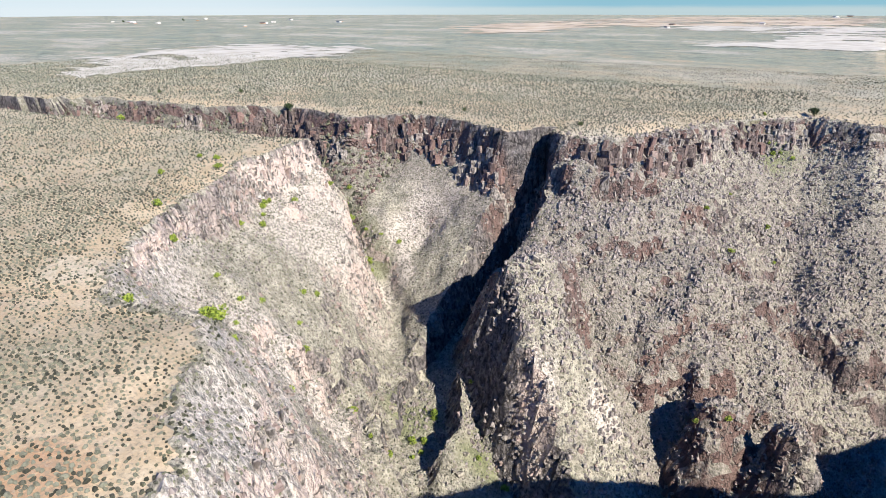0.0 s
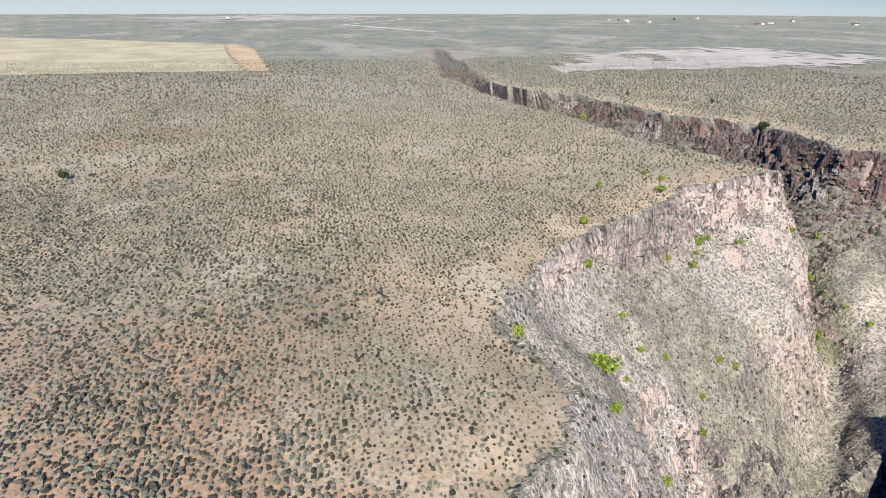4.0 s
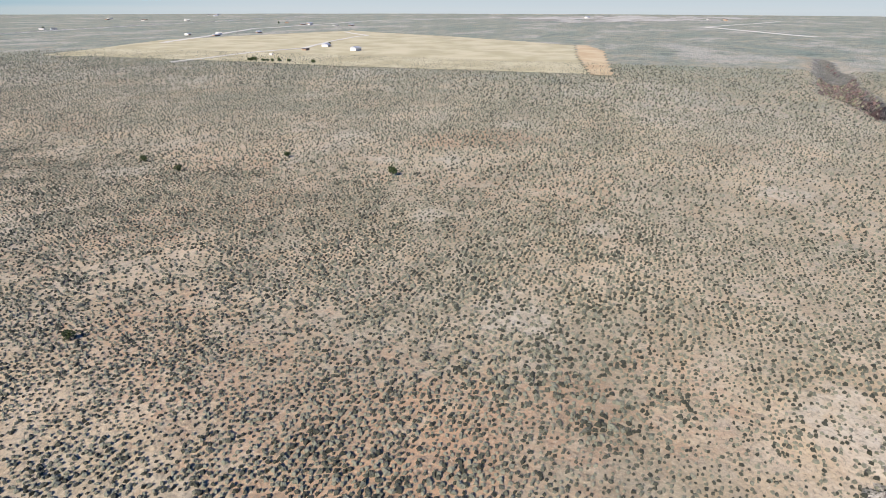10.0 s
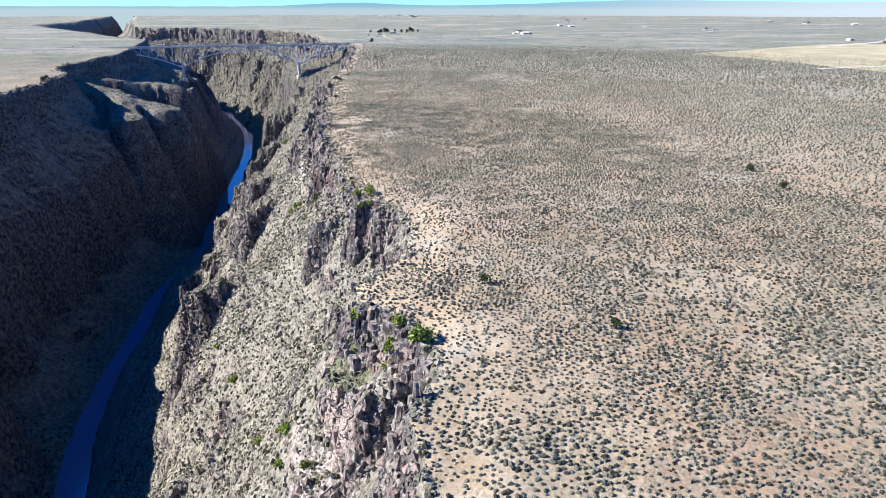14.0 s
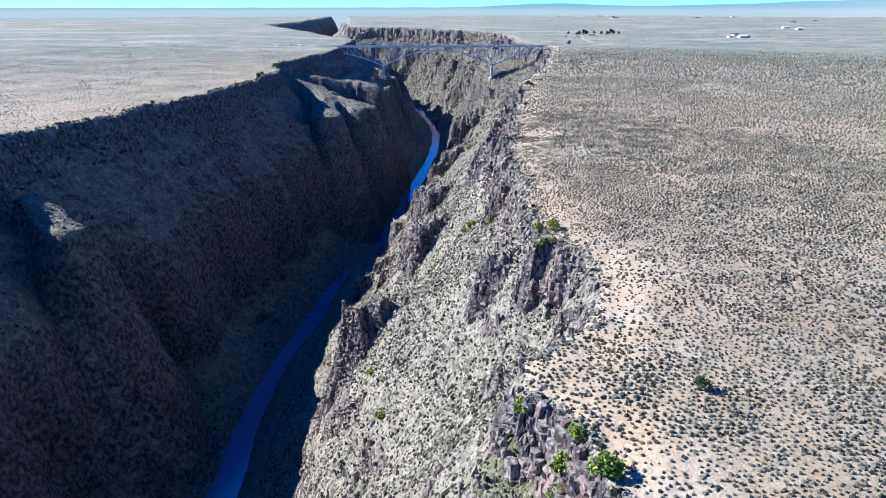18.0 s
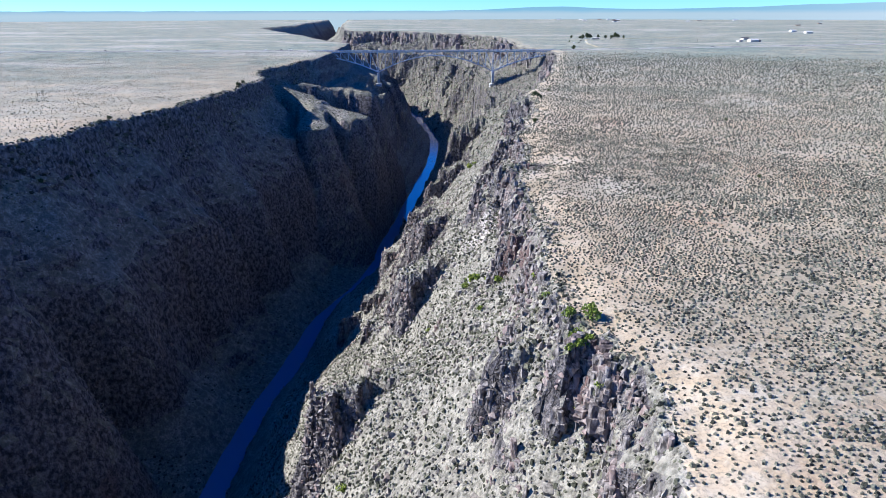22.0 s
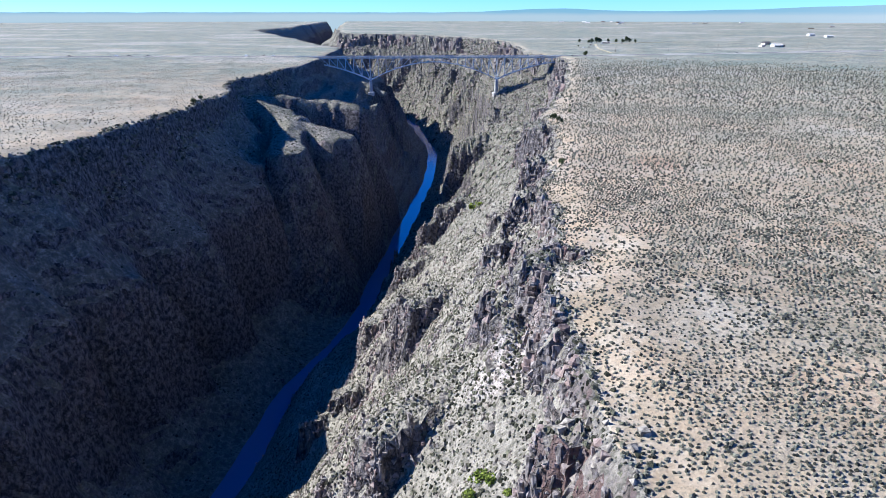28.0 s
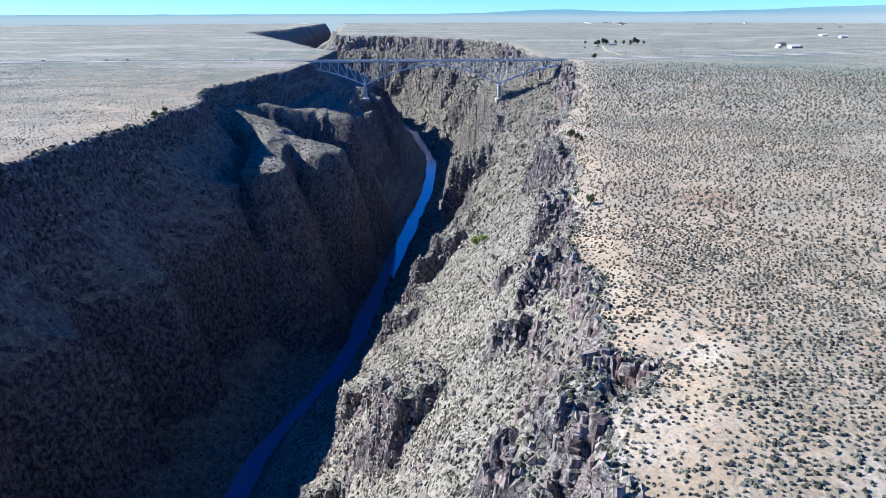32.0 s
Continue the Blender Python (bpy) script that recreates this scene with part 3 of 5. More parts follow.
# Steep faces lean and break: shift them sideways.
sl = np.clip(SLOPE - 1.1, 0, 1.2)
hx = gx + sl * (0.9 * fbm(gy + gz * 0.6, gz, 4.5, 2, 81))
hy = gy + sl * (0.9 * fbm(gx - gz * 0.6, gz, 4.5, 2, 83))
me = quick_mesh("ground", np.stack([hx.ravel(), hy.ravel(), gz.ravel()], 1), quads, (SOIL, ROCK))
rocky_face = (into.ravel()[quads] > 0.0).sum(1) >= 1
me.polygons.foreach_set("material_index", rocky_face.astype(np.int32))
me.polygons.foreach_set("use_smooth", (SLOPE.ravel()[quads].max(1) < 1.6) | (gx < np.interp(gy, [p[1] for p in RIVER], [p[0] for p in RIVER])).ravel()[quads].all(1))
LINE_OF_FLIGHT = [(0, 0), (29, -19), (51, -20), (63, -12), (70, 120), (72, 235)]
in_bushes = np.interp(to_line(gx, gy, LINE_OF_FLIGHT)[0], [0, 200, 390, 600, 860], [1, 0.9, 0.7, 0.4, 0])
walls = into > 0
d_spit, d_side = to_line(gx, gy, RIM_SPIT[:12])[0], to_line(gx, gy, RIM_SIDE[:17])[0]
layers = {
    "pale": np.where(walls, np.maximum(spots(gx, gy, PALE_LIT_CLIFF), (0.66 + 0.35 * fbm(gx, gy, 24, 3, 99)) * smooth(75, 40, d_spit) * (d_spit < d_side)),
                     np.maximum(np.maximum(0.72 * spots(gx, gy, PALE), 0.5 * bare(gx, gy)), (0.33 + 0.25 * fbm(gx, gy, 30, 3, 97)) * np.maximum(smooth(30, 2, -into), 0.9 * smooth(90, 10, -into) * smooth(110, 150, gx) * (gy < 0)) * (gx > -60))),
    "red": np.where(walls, np.maximum(np.maximum(spots(gx, gy, RUST_CLIFF), (0.62 + 0.35 * fbm(gx, gy, 26, 3, 117)) * smooth(-165, -205, gy) * smooth(170, 120, gx)), (0.35 + 0.45 * smooth(120, 240, gx)) * smooth(35, 12, d_side)), np.maximum(np.maximum(spots(gx, gy, RUSTY), 0.45 * smooth(0.3, 0.8, fbm(gx, gy, 48, 4, 113))), (0.42 + 0.3 * fbm(gx, gy, 60, 3, 103)) * smooth(150, 50, np.hypot(gx - 175, gy - 35)) * smooth(10, 40, -into))),
    "green": np.where(walls, spots(gx, gy, GREEN_SPOTS), 0),
    # Rises away from the flight: unbuilt sage, and with it the painted haze tint.
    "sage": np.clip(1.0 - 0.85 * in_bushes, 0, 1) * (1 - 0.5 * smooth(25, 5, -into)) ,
}
river_x = np.interp(gy, [p[1] for p in RIVER], [p[0] for p in RIVER])
layers["sage"] = np.where(walls, np.maximum(smooth(420, 600, gy), np.maximum(smooth(40, 5, gx - river_x), smooth(225, 260, gx))), layers["sage"])
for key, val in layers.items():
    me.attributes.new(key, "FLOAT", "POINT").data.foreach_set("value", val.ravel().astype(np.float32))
land = tagged(new("ground", me), "dry sagebrush plateau cut by a deep basalt gorge", "ground", kind="structure")

me = bpy.data.meshes.new("water")
me.from_pydata([(-900, -1500, RIVER_Z), (300, -1500, RIVER_Z), (300, 5000, RIVER_Z), (-900, 5000, RIVER_Z)], [], [(0, 1, 2, 3)])
me.materials.append(WATER)
tagged(new("water", me), "blue river winding along the gorge floor", "river", kind="structure")


def drape(name, outline, material, lift, step, label, category, wander=0.0):
    """A thin sheet laid on the land inside an outline."""
    pts = np.array(outline, float)
    xs = np.arange(pts[:, 0].min() - 20, pts[:, 0].max() + 20, step)
    ys = np.arange(pts[:, 1].min() - 20, pts[:, 1].max() + 20, step)
    x, y = np.meshgrid(xs, ys)
    keep = inside(x + wander * fbm(x, y, 160, 6, 91, 0.7), y + 0.6 * wander * fbm(x, y, 160, 6, 93, 0.7), pts)
    if wander:
        keep &= fbm(x, 2.2 * y, 130, 6, 95, 0.75) > -0.85
    i = np.arange(x.size).reshape(x.shape)
    q = np.stack([i[:-1, :-1], i[:-1, 1:], i[1:, 1:], i[1:, :-1]], -1)
    q = q[keep[:-1, :-1] & keep[1:, 1:] & keep[:-1, 1:] & keep[1:, :-1]]
    used, back = np.unique(q.ravel(), return_inverse=True)
    co = np.stack([x.ravel()[used], y.ravel()[used], on_grid(x.ravel()[used], y.ravel()[used], gz) + lift], 1)
    return tagged(new(name, quick_mesh(name, co, back.reshape(-1, 4), (material,))), label, category, kind="structure")


drape("field", [(626, 700), (636, 40), (872, 84), (1074, 112), (1300, 420), (1500, 720), (980, 830)], STRAW, 0.5, 7, "mown straw-yellow field with square corners", "field")
drape("field", [(634, 46), (628, 20), (960, 60), (1090, 100), (1076, 118), (872, 90)], mottled("stubble", (0.42, 0.30, 0.17), (0.50, 0.39, 0.24), 0.03), 0.62, 5, "darker stubble strip beside the mown field", "field")
drape("sand_flat", [(655, -225), (550, -240), (600, -385), (625, -560), (764, -850), (905, -560), (850, -420), (800, -365)], SAND, 0.5, 5, "pale sand flat on the sagebrush plateau", "sand", 60)
drape("sand_flat", [(46, -973), (162, -1028), (126, -1351), (600, -1751), (430, -2300), (-100, -2000), (-200, -1000)], SAND, 0.6, 12, "long pale sand flat far over the plateau", "sand", 120)
drape("earth_strip", [(1086, -1435), (1271, -2622), (1121, -3933), (215, -3756), (119, -2174), (701, -1856), (813, -1095)], mottled("tan_bare_earth", (0.36, 0.28, 0.195), (0.46, 0.385, 0.30), 0.012), 0.7, 14, "tan strip of bare earth far over the plateau", "earth", 90)
drape("sand_flat", [(314, -979), (271, -1129), (124, -1332), (131, -1853), (24, -1935), (6, -983), (160, -1014)], SAND, 0.7, 8, "pale sand flat beyond the side canyon", "sand", 50)
drape("sand_flat", [(2400, 300), (3600, -600), (4200, 200), (3300, 900)], SAND, 0.8, 25, "distant pale dry flat", "sand", 200)


# ---- far hills and the last of the plain, all round: a glowing backdrop with painted haze ----
def ring(name, radius, base, material, label):
    n = 360
    co, faces = [], []
    for i in range(n + 1):
        a = 2 * math.pi * i / n
        h = base(a)
        for zz in (-220.0, h * 0.5, h):
            co.append((100 + radius * math.sin(a), 100 + radius * math.cos(a), zz))
    for i in range(n):
        for k in range(2):
            faces.append((3 * i + k, 3 * i + 3 + k, 3 * i + 4 + k, 3 * i + 1 + k))
    m = bpy.data.meshes.new(name)
    m.from_pydata(co, [], faces)
    m.materials.append(material)
    return tagged(new(name, m), label, "hills", kind="structure")


def hill_line(a):
    d = math.degrees(a) % 360
    d = d - 360 if d > 180 else d
    lift = 34 * math.exp(-((d - 34) / 12) ** 2) + 26 * math.exp(-((d - 9) / 5) ** 2) + 60 * math.exp(-((d - 80) / 30) ** 2)
    lift += 75 * math.exp(-((d - 135) / 45) ** 2)
    return 61 + lift * (1 + 0.25 * noise.noise((d * 0.22, 3.1, 0))) + 3 * noise.noise((d * 0.5, 0, 0))


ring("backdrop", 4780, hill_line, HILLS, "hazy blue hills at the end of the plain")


# ---- templates for scattered growth and stone ----
def chip(seed, tall=1.0):
    """A broken block of stone: a box with knocked corners."""
    rng = np.random.RandomState(seed)
    bm = bmesh.new()
    bmesh.ops.create_cube(bm, size=1.5)
    for v in bm.verts:
        v.co += Vector(rng.rand(3) - 0.5) * 0.75
        v.co.z *= tall
    bmesh.ops.triangulate(bm, faces=bm.faces)
    co = np.array([v.co for v in bm.verts])
    tri = np.array([[v.index for v in f.verts] for f in bm.faces])
    bm.free()
    return co, tri


def lump(seed):
    """A small broken stone of eight faces."""
    r = np.random.RandomState(seed)
    co = np.array([(1, 0, 0), (0, 1, 0), (-1, 0, 0), (0, -1, 0), (0, 0, 0.9), (0, 0, -0.7)]) * (0.75 + 0.6 * r.rand(6, 1)) + 0.35 * (r.rand(6, 3) - 0.5)
    return co, np.array([(0, 1, 4), (1, 2, 4), (2, 3, 4), (3, 0, 4), (1, 0, 5), (2, 1, 5), (3, 2, 5), (0, 3, 5)])


def shaft(seed):
    """A cliff column: an uneven prism that narrows and steps back."""
    rng = np.random.RandomState(seed)
    n, co, tri = rng.randint(5, 8), [], []
    spin = rng.rand(n) * 0.5
    for lev, (h, r) in enumerate(((-0.55, 1.1), (0.15, 0.95 + 0.2 * rng.rand()), (0.2, 0.8), (1.0, 0.62 + 0.25 * rng.rand()))):
        for i in range(n):
            a = 2 * math.pi * (i + spin[i]) / n
            q = r * (0.8 + 0.4 * rng.rand())
            co.append((q * math.cos(a), q * math.sin(a), h + 0.14 * rng.rand()))
    for lev in range(3):
        for i in range(n):
            a, b = lev * n + i, lev * n + (i + 1) % n
            tri += [(a, b, b + n), (a, b + n, a + n)]
    co.append((0, 0, 1.1))
    tri += [(3 * n + i, 3 * n + (i + 1) % n, 4 * n) for i in range(n)]
    return np.array(co), np.array(tri)


def strew(name, kinds, x, y, z, sx, sz, material, label, category, seed, tilt=0.0):
    """Many small pieces as one mesh: each place takes one of the kinds, turned and scaled."""
    rng = np.random.RandomState(seed)
    pick, turn = rng.randint(0, len(kinds), len(x)), rng.rand(len(x)) * 6.283
    cos, tris, base = [], [], 0
    for k, (co, tri) in enumerate(kinds):
        m = pick == k
        n = int(m.sum())
        if not n:
            continue
        c, s = np.cos(turn[m])[:, None], np.sin(turn[m])[:, None]
        stretch = 0.8 + 0.4 * rng.rand(n, 1)
        px, py, pz = co[:, 0] * sx[m][:, None] * stretch, co[:, 1] * sx[m][:, None] / stretch, co[:, 2] * sz[m][:, None]
        lean = tilt * (rng.rand(n, 2) - 0.5)
        qx, qy = px * c - py * s + lean[:, :1] * pz, px * s + py * c + lean[:, 1:] * pz
        cos.append(np.stack([qx + x[m][:, None], qy + y[m][:, None], pz + z[m][:, None]], -1).reshape(-1, 3))
        tris.append((tri[None] + (base + np.arange(n) * len(co))[:, None, None]).reshape(-1, 3))
        base += n * len(co)
    me = quick_mesh(name, np.concatenate(cos), np.concatenate(tris), (material,))
    return tagged(new(name, me), label, category, kind="stuff")


def throw(seed, n, x0, x1, y0, y1):
    rng = np.random.RandomState(seed)
    return x0 + (x1 - x0) * rng.rand(n), y0 + (y1 - y0) * rng.rand(n), rng


def steepness(x, y):
    return on_grid(x, y, gz), on_grid(x, y, into_map), on_grid(x, y, SLOPE)


into_map = into
def tuft(seed):
    """A plain low bush for farther off: an uneven dome of eight faces."""
    r = np.random.RandomState(seed)
    co = [(math.cos(a + r.rand() * 0.5) * (0.8 + 0.5 * r.rand()), math.sin(a + r.rand() * 0.5) * (0.8 + 0.5 * r.rand()), -0.15) for a in (0, 1.57, 3.14, 4.71)]
    co += [(0.7 * math.cos(a) * (0.7 + 0.5 * r.rand()), 0.7 * math.sin(a) * (0.7 + 0.5 * r.rand()), 0.45 + 0.3 * r.rand()) for a in (0.6, 2.7, 4.8)]
    tri = [(0, 1, 4), (1, 5, 4), (1, 2, 5), (2, 3, 5), (3, 6, 5), (3, 0, 6), (0, 4, 6), (4, 5, 6)]
    return np.array(co), np.array(tri)


def dome(seed):
    """A rounded, uneven bush for close by: two rings and a crown."""
    r = np.random.RandomState(seed)
    co = []
    for n, rad, h in ((7, 0.95, -0.12), (7, 0.85, 0.38)):
        co += [(rad * (0.7 + 0.6 * r.rand()) * math.cos(6.283 * (k + 0.6 * r.rand()) / n), rad * (0.7 + 0.6 * r.rand()) * math.sin(6.283 * (k + 0.6 * r.rand()) / n), h + 0.3 * (r.rand() - 0.4)) for k in range(n)]
    co.append((0.2 * r.rand(), 0.2 * r.rand(), 0.75 + 0.15 * r.rand()))
    tri = []
    for k in range(7):
        a, b = k, (k + 1) % 7
        tri += [(a, b, b + 7), (a, b + 7, a + 7), (a + 7, b + 7, 14)]
    return np.array(co), np.array(tri)


def sprig(seed):
    """The plainest far bush: a crooked four-sided cone."""
    r = np.random.RandomState(seed)
    co = [(math.cos(a) * (0.7 + 0.5 * r.rand()), math.sin(a) * (0.7 + 0.5 * r.rand()), -0.15) for a in (0.2, 1.7, 3.3, 4.9)]
    co.append((0.3 * (r.rand() - 0.5), 0.3 * (r.rand() - 0.5), 0.75 + 0.3 * r.rand()))
    return np.array(co), np.array([(0, 1, 4), (1, 2, 4), (2, 3, 4), (3, 0, 4)])


DOMES = [dome(170 + k) for k in range(8)]
SPRIGS = [sprig(160 + k) for k in range(8)]
TUFTS = [tuft(140 + k) for k in range(8)]
STONES = [chip(120 + k) for k in range(6)]
LUMPS = [lump(180 + k) for k in range(10)]
SHAFTS = [shaft(130 + k) for k in range(8)]

# ---- sagebrush over the west plateau ----
def even_spread(seed, gap, x0, x1, y0, y1):
    """Places about one gap apart, as bushes that share the water stand."""
    rng = np.random.RandomState(seed)
    x, y = np.meshgrid(np.arange(x0, x1, gap), np.arange(y0, y1, gap))
    x = x + 0.5 * gap * (np.arange(x.shape[0]) % 2)[:, None]
    x, y = x.ravel(), y.ravel()
    loose = 0.72 if gap < 1.4 else 1.05
    return x + gap * loose * (rng.rand(len(x)) - 0.5), y + gap * loose * (rng.rand(len(x)) - 0.5), rng


for gap, near, far, grown, seed in ((0.98, -30, 80, 1.0, 201), (1.08, 80, 180, 1.16, 206), (1.75, 180, 390, 1.6, 202), (3.3, 390, 860, 2.6, 203)):
    x, y, rng = even_spread(seed, gap, 58, 760, -480, 1050)
    reach = to_line(x, y, LINE_OF_FLIGHT)[0] + 25 * (rng.rand(len(x)) - 0.5)
    keep = (reach >= near) & (reach < far - (200 * rng.rand(len(x)) if far > 500 else 0))
    x, y, reach = x[keep], y[keep], reach[keep]
    z, edge = on_grid(x, y, gz), on_grid(x, y, into)
    clump = fbm(x, 1.2 * y, 7, 3, 207, 0.6)
    thick = 0.98 + 0.16 * fbm(x, y, 45, 3, 205) + 0.22 * clump
    thick *= (1 - 0.25 * bare(x, y)) * (1 - 0.35 * spots(x, y, PALE)) * (0.7 + 0.3 * smooth(0, 22, -edge))
    keep = (edge < -0.3) & (rng.rand(len(x)) < thick)
    x, y, z, reach, clump = x[keep], y[keep], z[keep], reach[keep], clump[keep]
    size = (0.205 + 0.15 * rng.rand(len(x)) ** 1.4) * np.interp(y, [-40, -10, 60, 160], [1.1, 1.3, 1.22, 1.15]) * (1 + 0.2 * clump) + 0.12 * spots(x, y, RUSTY) * rng.rand(len(x))
    size *= grown
    close = reach < 30
    for sel, kinds, label in ((close, DOMES, "grey-green sagebrush on bare tan soil"), (~close, TUFTS if near < 100 else SPRIGS, "low grey sagebrush spread over the dry plateau")):
        if sel.any():
            strew("sagebrush", kinds, x[sel], y[sel], z[sel] + 0.05, size[sel], size[sel] * 1.35, SAGE, label, "bushes", seed + 10)

# ---- sagebrush on the plateaus across the gorge and the side canyon ----
for seed, gap, x0, x1, y0, y1, grown in ((211, 3.1, -640, -60, 120, 1075, 0.65), (213, 2.7, -20, 720, -640, -160, 0.7)):
    x, y, rng = even_spread(seed, gap, x0, x1, y0, y1)
    z, edge = on_grid(x, y, gz), on_grid(x, y, into)
    clump = fbm(x, 1.2 * y, 14, 3, 215, 0.6)
    keep = (edge < -0.5) & (rng.rand(len(x)) < (0.85 + 0.3 * clump) * np.interp(y, [780, 1075], [1, 0.3]) * np.interp(x, [-640, -450], [0.3, 1]))
    x, y, z, clump = x[keep], y[keep], z[keep], clump[keep]
    size = grown * (0.5 + 0.4 * rng.rand(len(x)) ** 2) * (1 + 0.3 * clump)
    strew("sagebrush", SPRIGS, x, y, z + 0.05, size, size * 1.1, SAGE, "grey sagebrush over the plateau across the gorge", "bushes", seed + 1)

# ---- scrub and rubble on the walls of the gorge ----
x, y, rng = even_spread(221, 0.86, -20, 235, -390, 560)
z, edge, steep = steepness(x, y)
bank = x - np.interp(y, [p[1] for p in RIVER], [p[0] for p in RIVER])
lit = np.interp(bank, [6, 40], [0.35, 1.0]) * np.interp(y, [-390, -330, 330, 560], [0.4, 1, 1, 0.35])
keep = (edge > -5 * rng.rand(len(x)) ** 2) & (bank > 6) & (rng.rand(len(x)) < lit * np.clip(1.3 - 0.4 * steep, 0.1, 1) * (0.9 + 0.3 * fbm(x, y, 25, 3, 223)) * np.where((y < -150) & (x < 150), 1.0, np.where(y < -190, 0.6, 1)))
x, y, z, steep = x[keep], y[keep], z[keep], steep[keep]
cut = rng.rand(len(x)) < np.where((y < -150) & (x < 120), 0.35, np.where(y < -20, 0.8, 0.72))
size = (0.2 + 0.42 * rng.rand(len(x)) ** 2.2) * np.where(y < -20, 0.68, 1.0)
near = cut & (y > -60) & (y < 330)
for sel, kinds in ((near, TUFTS), (cut & ~near, SPRIGS)):
    strew("scrub", kinds, x[sel], y[sel], z[sel], size[sel] * 1.15, size[sel] * 1.7, SCRUB, "grey-green scrub on the gorge slopes", "bushes", 225)
size = (0.2 + 0.75 * rng.rand(len(x)) ** 3.2) * np.where((y < -150) & (x < 150), 1.7, 1.0)
side = y < -20
for sel, stone, grow, label in ((~cut & ~side, BOULDER, 1.0, "broken grey basalt rubble on the gorge slopes"), (~cut & side, TALUS, 0.8, "purple-brown basalt rubble on the side canyon's slopes")):
    strew("rubble", LUMPS, x[sel], y[sel], z[sel] + 0.05, grow * size[sel], grow * size[sel] * 1.35, stone, label, "rocks", 227, 0.6)

# ---- coarse rubble and scrub on the far walls, past the bridge and up the side canyon ----
for seed, n, x0, x1, y0, y1, big, stone in ((236, 42000, -30, 262, 540, 1300, 1.0, BOULDER), (237, 40000, -300, 230, 1300, 2200, 2.0, BOULDER), (238, 44000, 225, 700, -290, -100, 0.8, DARKSTONE)):
    x, y, rng = throw(seed, n, x0, x1, y0, y1)
    z, edge, steep = steepness(x, y)
    bank = x - np.interp(y, [p[1] for p in RIVER], [p[0] for p in RIVER])
    keep = (edge > 0.3) & (bank > 8) & (rng.rand(len(x)) < np.interp(y, [-200, 540, 620], [1, 0.4, 1]))
    x, y, z = x[keep], y[keep], z[keep]
    leaf = rng.rand(len(x)) < 0.5
    size = big * (0.7 + 1.5 * rng.rand(len(x)) ** 2.5)
    strew("rubble", LUMPS, x[~leaf], y[~leaf], z[~leaf], size[~leaf], size[~leaf] * 1.1, stone, "coarse basalt rubble on the far gorge walls", "rocks", seed + 20, 0.6)
    strew("scrub", SPRIGS, x[leaf], y[leaf], z[leaf], size[leaf], size[leaf] * 1.1, SCRUB, "dark scrub on the far gorge walls", "bushes", seed + 30)

# ---- scrub on the benches of the shaded wall ----
x, y, rng = even_spread(226, 2.1, -160, 10, 150, 860)
z, edge, steep = steepness(x, y)
bank = np.interp(y, [p[1] for p in RIVER], [p[0] for p in RIVER]) - x
keep = (edge > 1) & (bank > 8) & (steep < 1.5) & (rng.rand(len(x)) < 0.3 + 0.6 * smooth(-0.2, 0.4, fbm(x, y, 22, 3, 229)) - 0.25 * (steep > 1.0))
size = 0.4 + 0.7 * rng.rand(len(x)) ** 2
strew("scrub", TUFTS, x[keep], y[keep], z[keep], size[keep], size[keep], SCRUB, "scrub on the shaded gorge benches", "bushes", 228)

# ---- rocks and scrub along the rim of the shaded wall ----
x, y, rng = throw(242, 60000, -165, -85, 150, 900)
z, edge, steep = steepness(x, y)
keep = (edge > -5) & (edge < 7) & (rng.rand(len(x)) < 0.16 + 0.3 * (fbm(x, y, 20, 2, 243) > 0.1))
x, y, z = x[keep], y[keep], z[keep]
leaf = rng.rand(len(x)) < 0.6
size = 0.5 + 1.2 * rng.rand(len(x)) ** 2.5
strew("rubble", LUMPS, x[~leaf], y[~leaf], z[~leaf], size[~leaf], size[~leaf], BOULDER, "basalt blocks along the shaded rim", "rocks", 244, 0.5)
strew("scrub", TUFTS, x[leaf], y[leaf], z[leaf], size[leaf], size[leaf] * 1.2, SCRUB, "scrub along the shaded rim", "bushes", 245)

# ---- broken rock on the cliffs ----
x, y, rng = throw(231, 230000, -135, 262, -390, 620)
z, edge, steep = steepness(x, y)
keep = (edge > 0.2) & (steep > 1.5) & (z > -165) & (rng.rand(len(x)) < np.where(x < -40, 0.05, 0.6) * np.clip(steep - 1.1, 0, 1))
x, y, z = x[keep], y[keep], z[keep]
tall = 0.45 + 1.2 * rng.rand(len(x)) ** 2
wide = 0.35 + 0.75 * rng.rand(len(x)) ** 1.7
tower = rng.rand(len(x)) < 0.16
strew("cliff_rock", SHAFTS[:3], x[tower], y[tower], z[tower] - 0.2 * tall[tower], wide[tower], tall[tower] * 1.3, STONE, "dark cracked basalt columns on the cliffs", "rocks", 233, 0.5)
strew("cliff_rock", LUMPS + STONES[:3], x[~tower], y[~tower], z[~tower], wide[~tower], tall[~tower] * 0.8, STONE, "broken basalt blocks on the cliffs", "rocks", 234, 0.7)


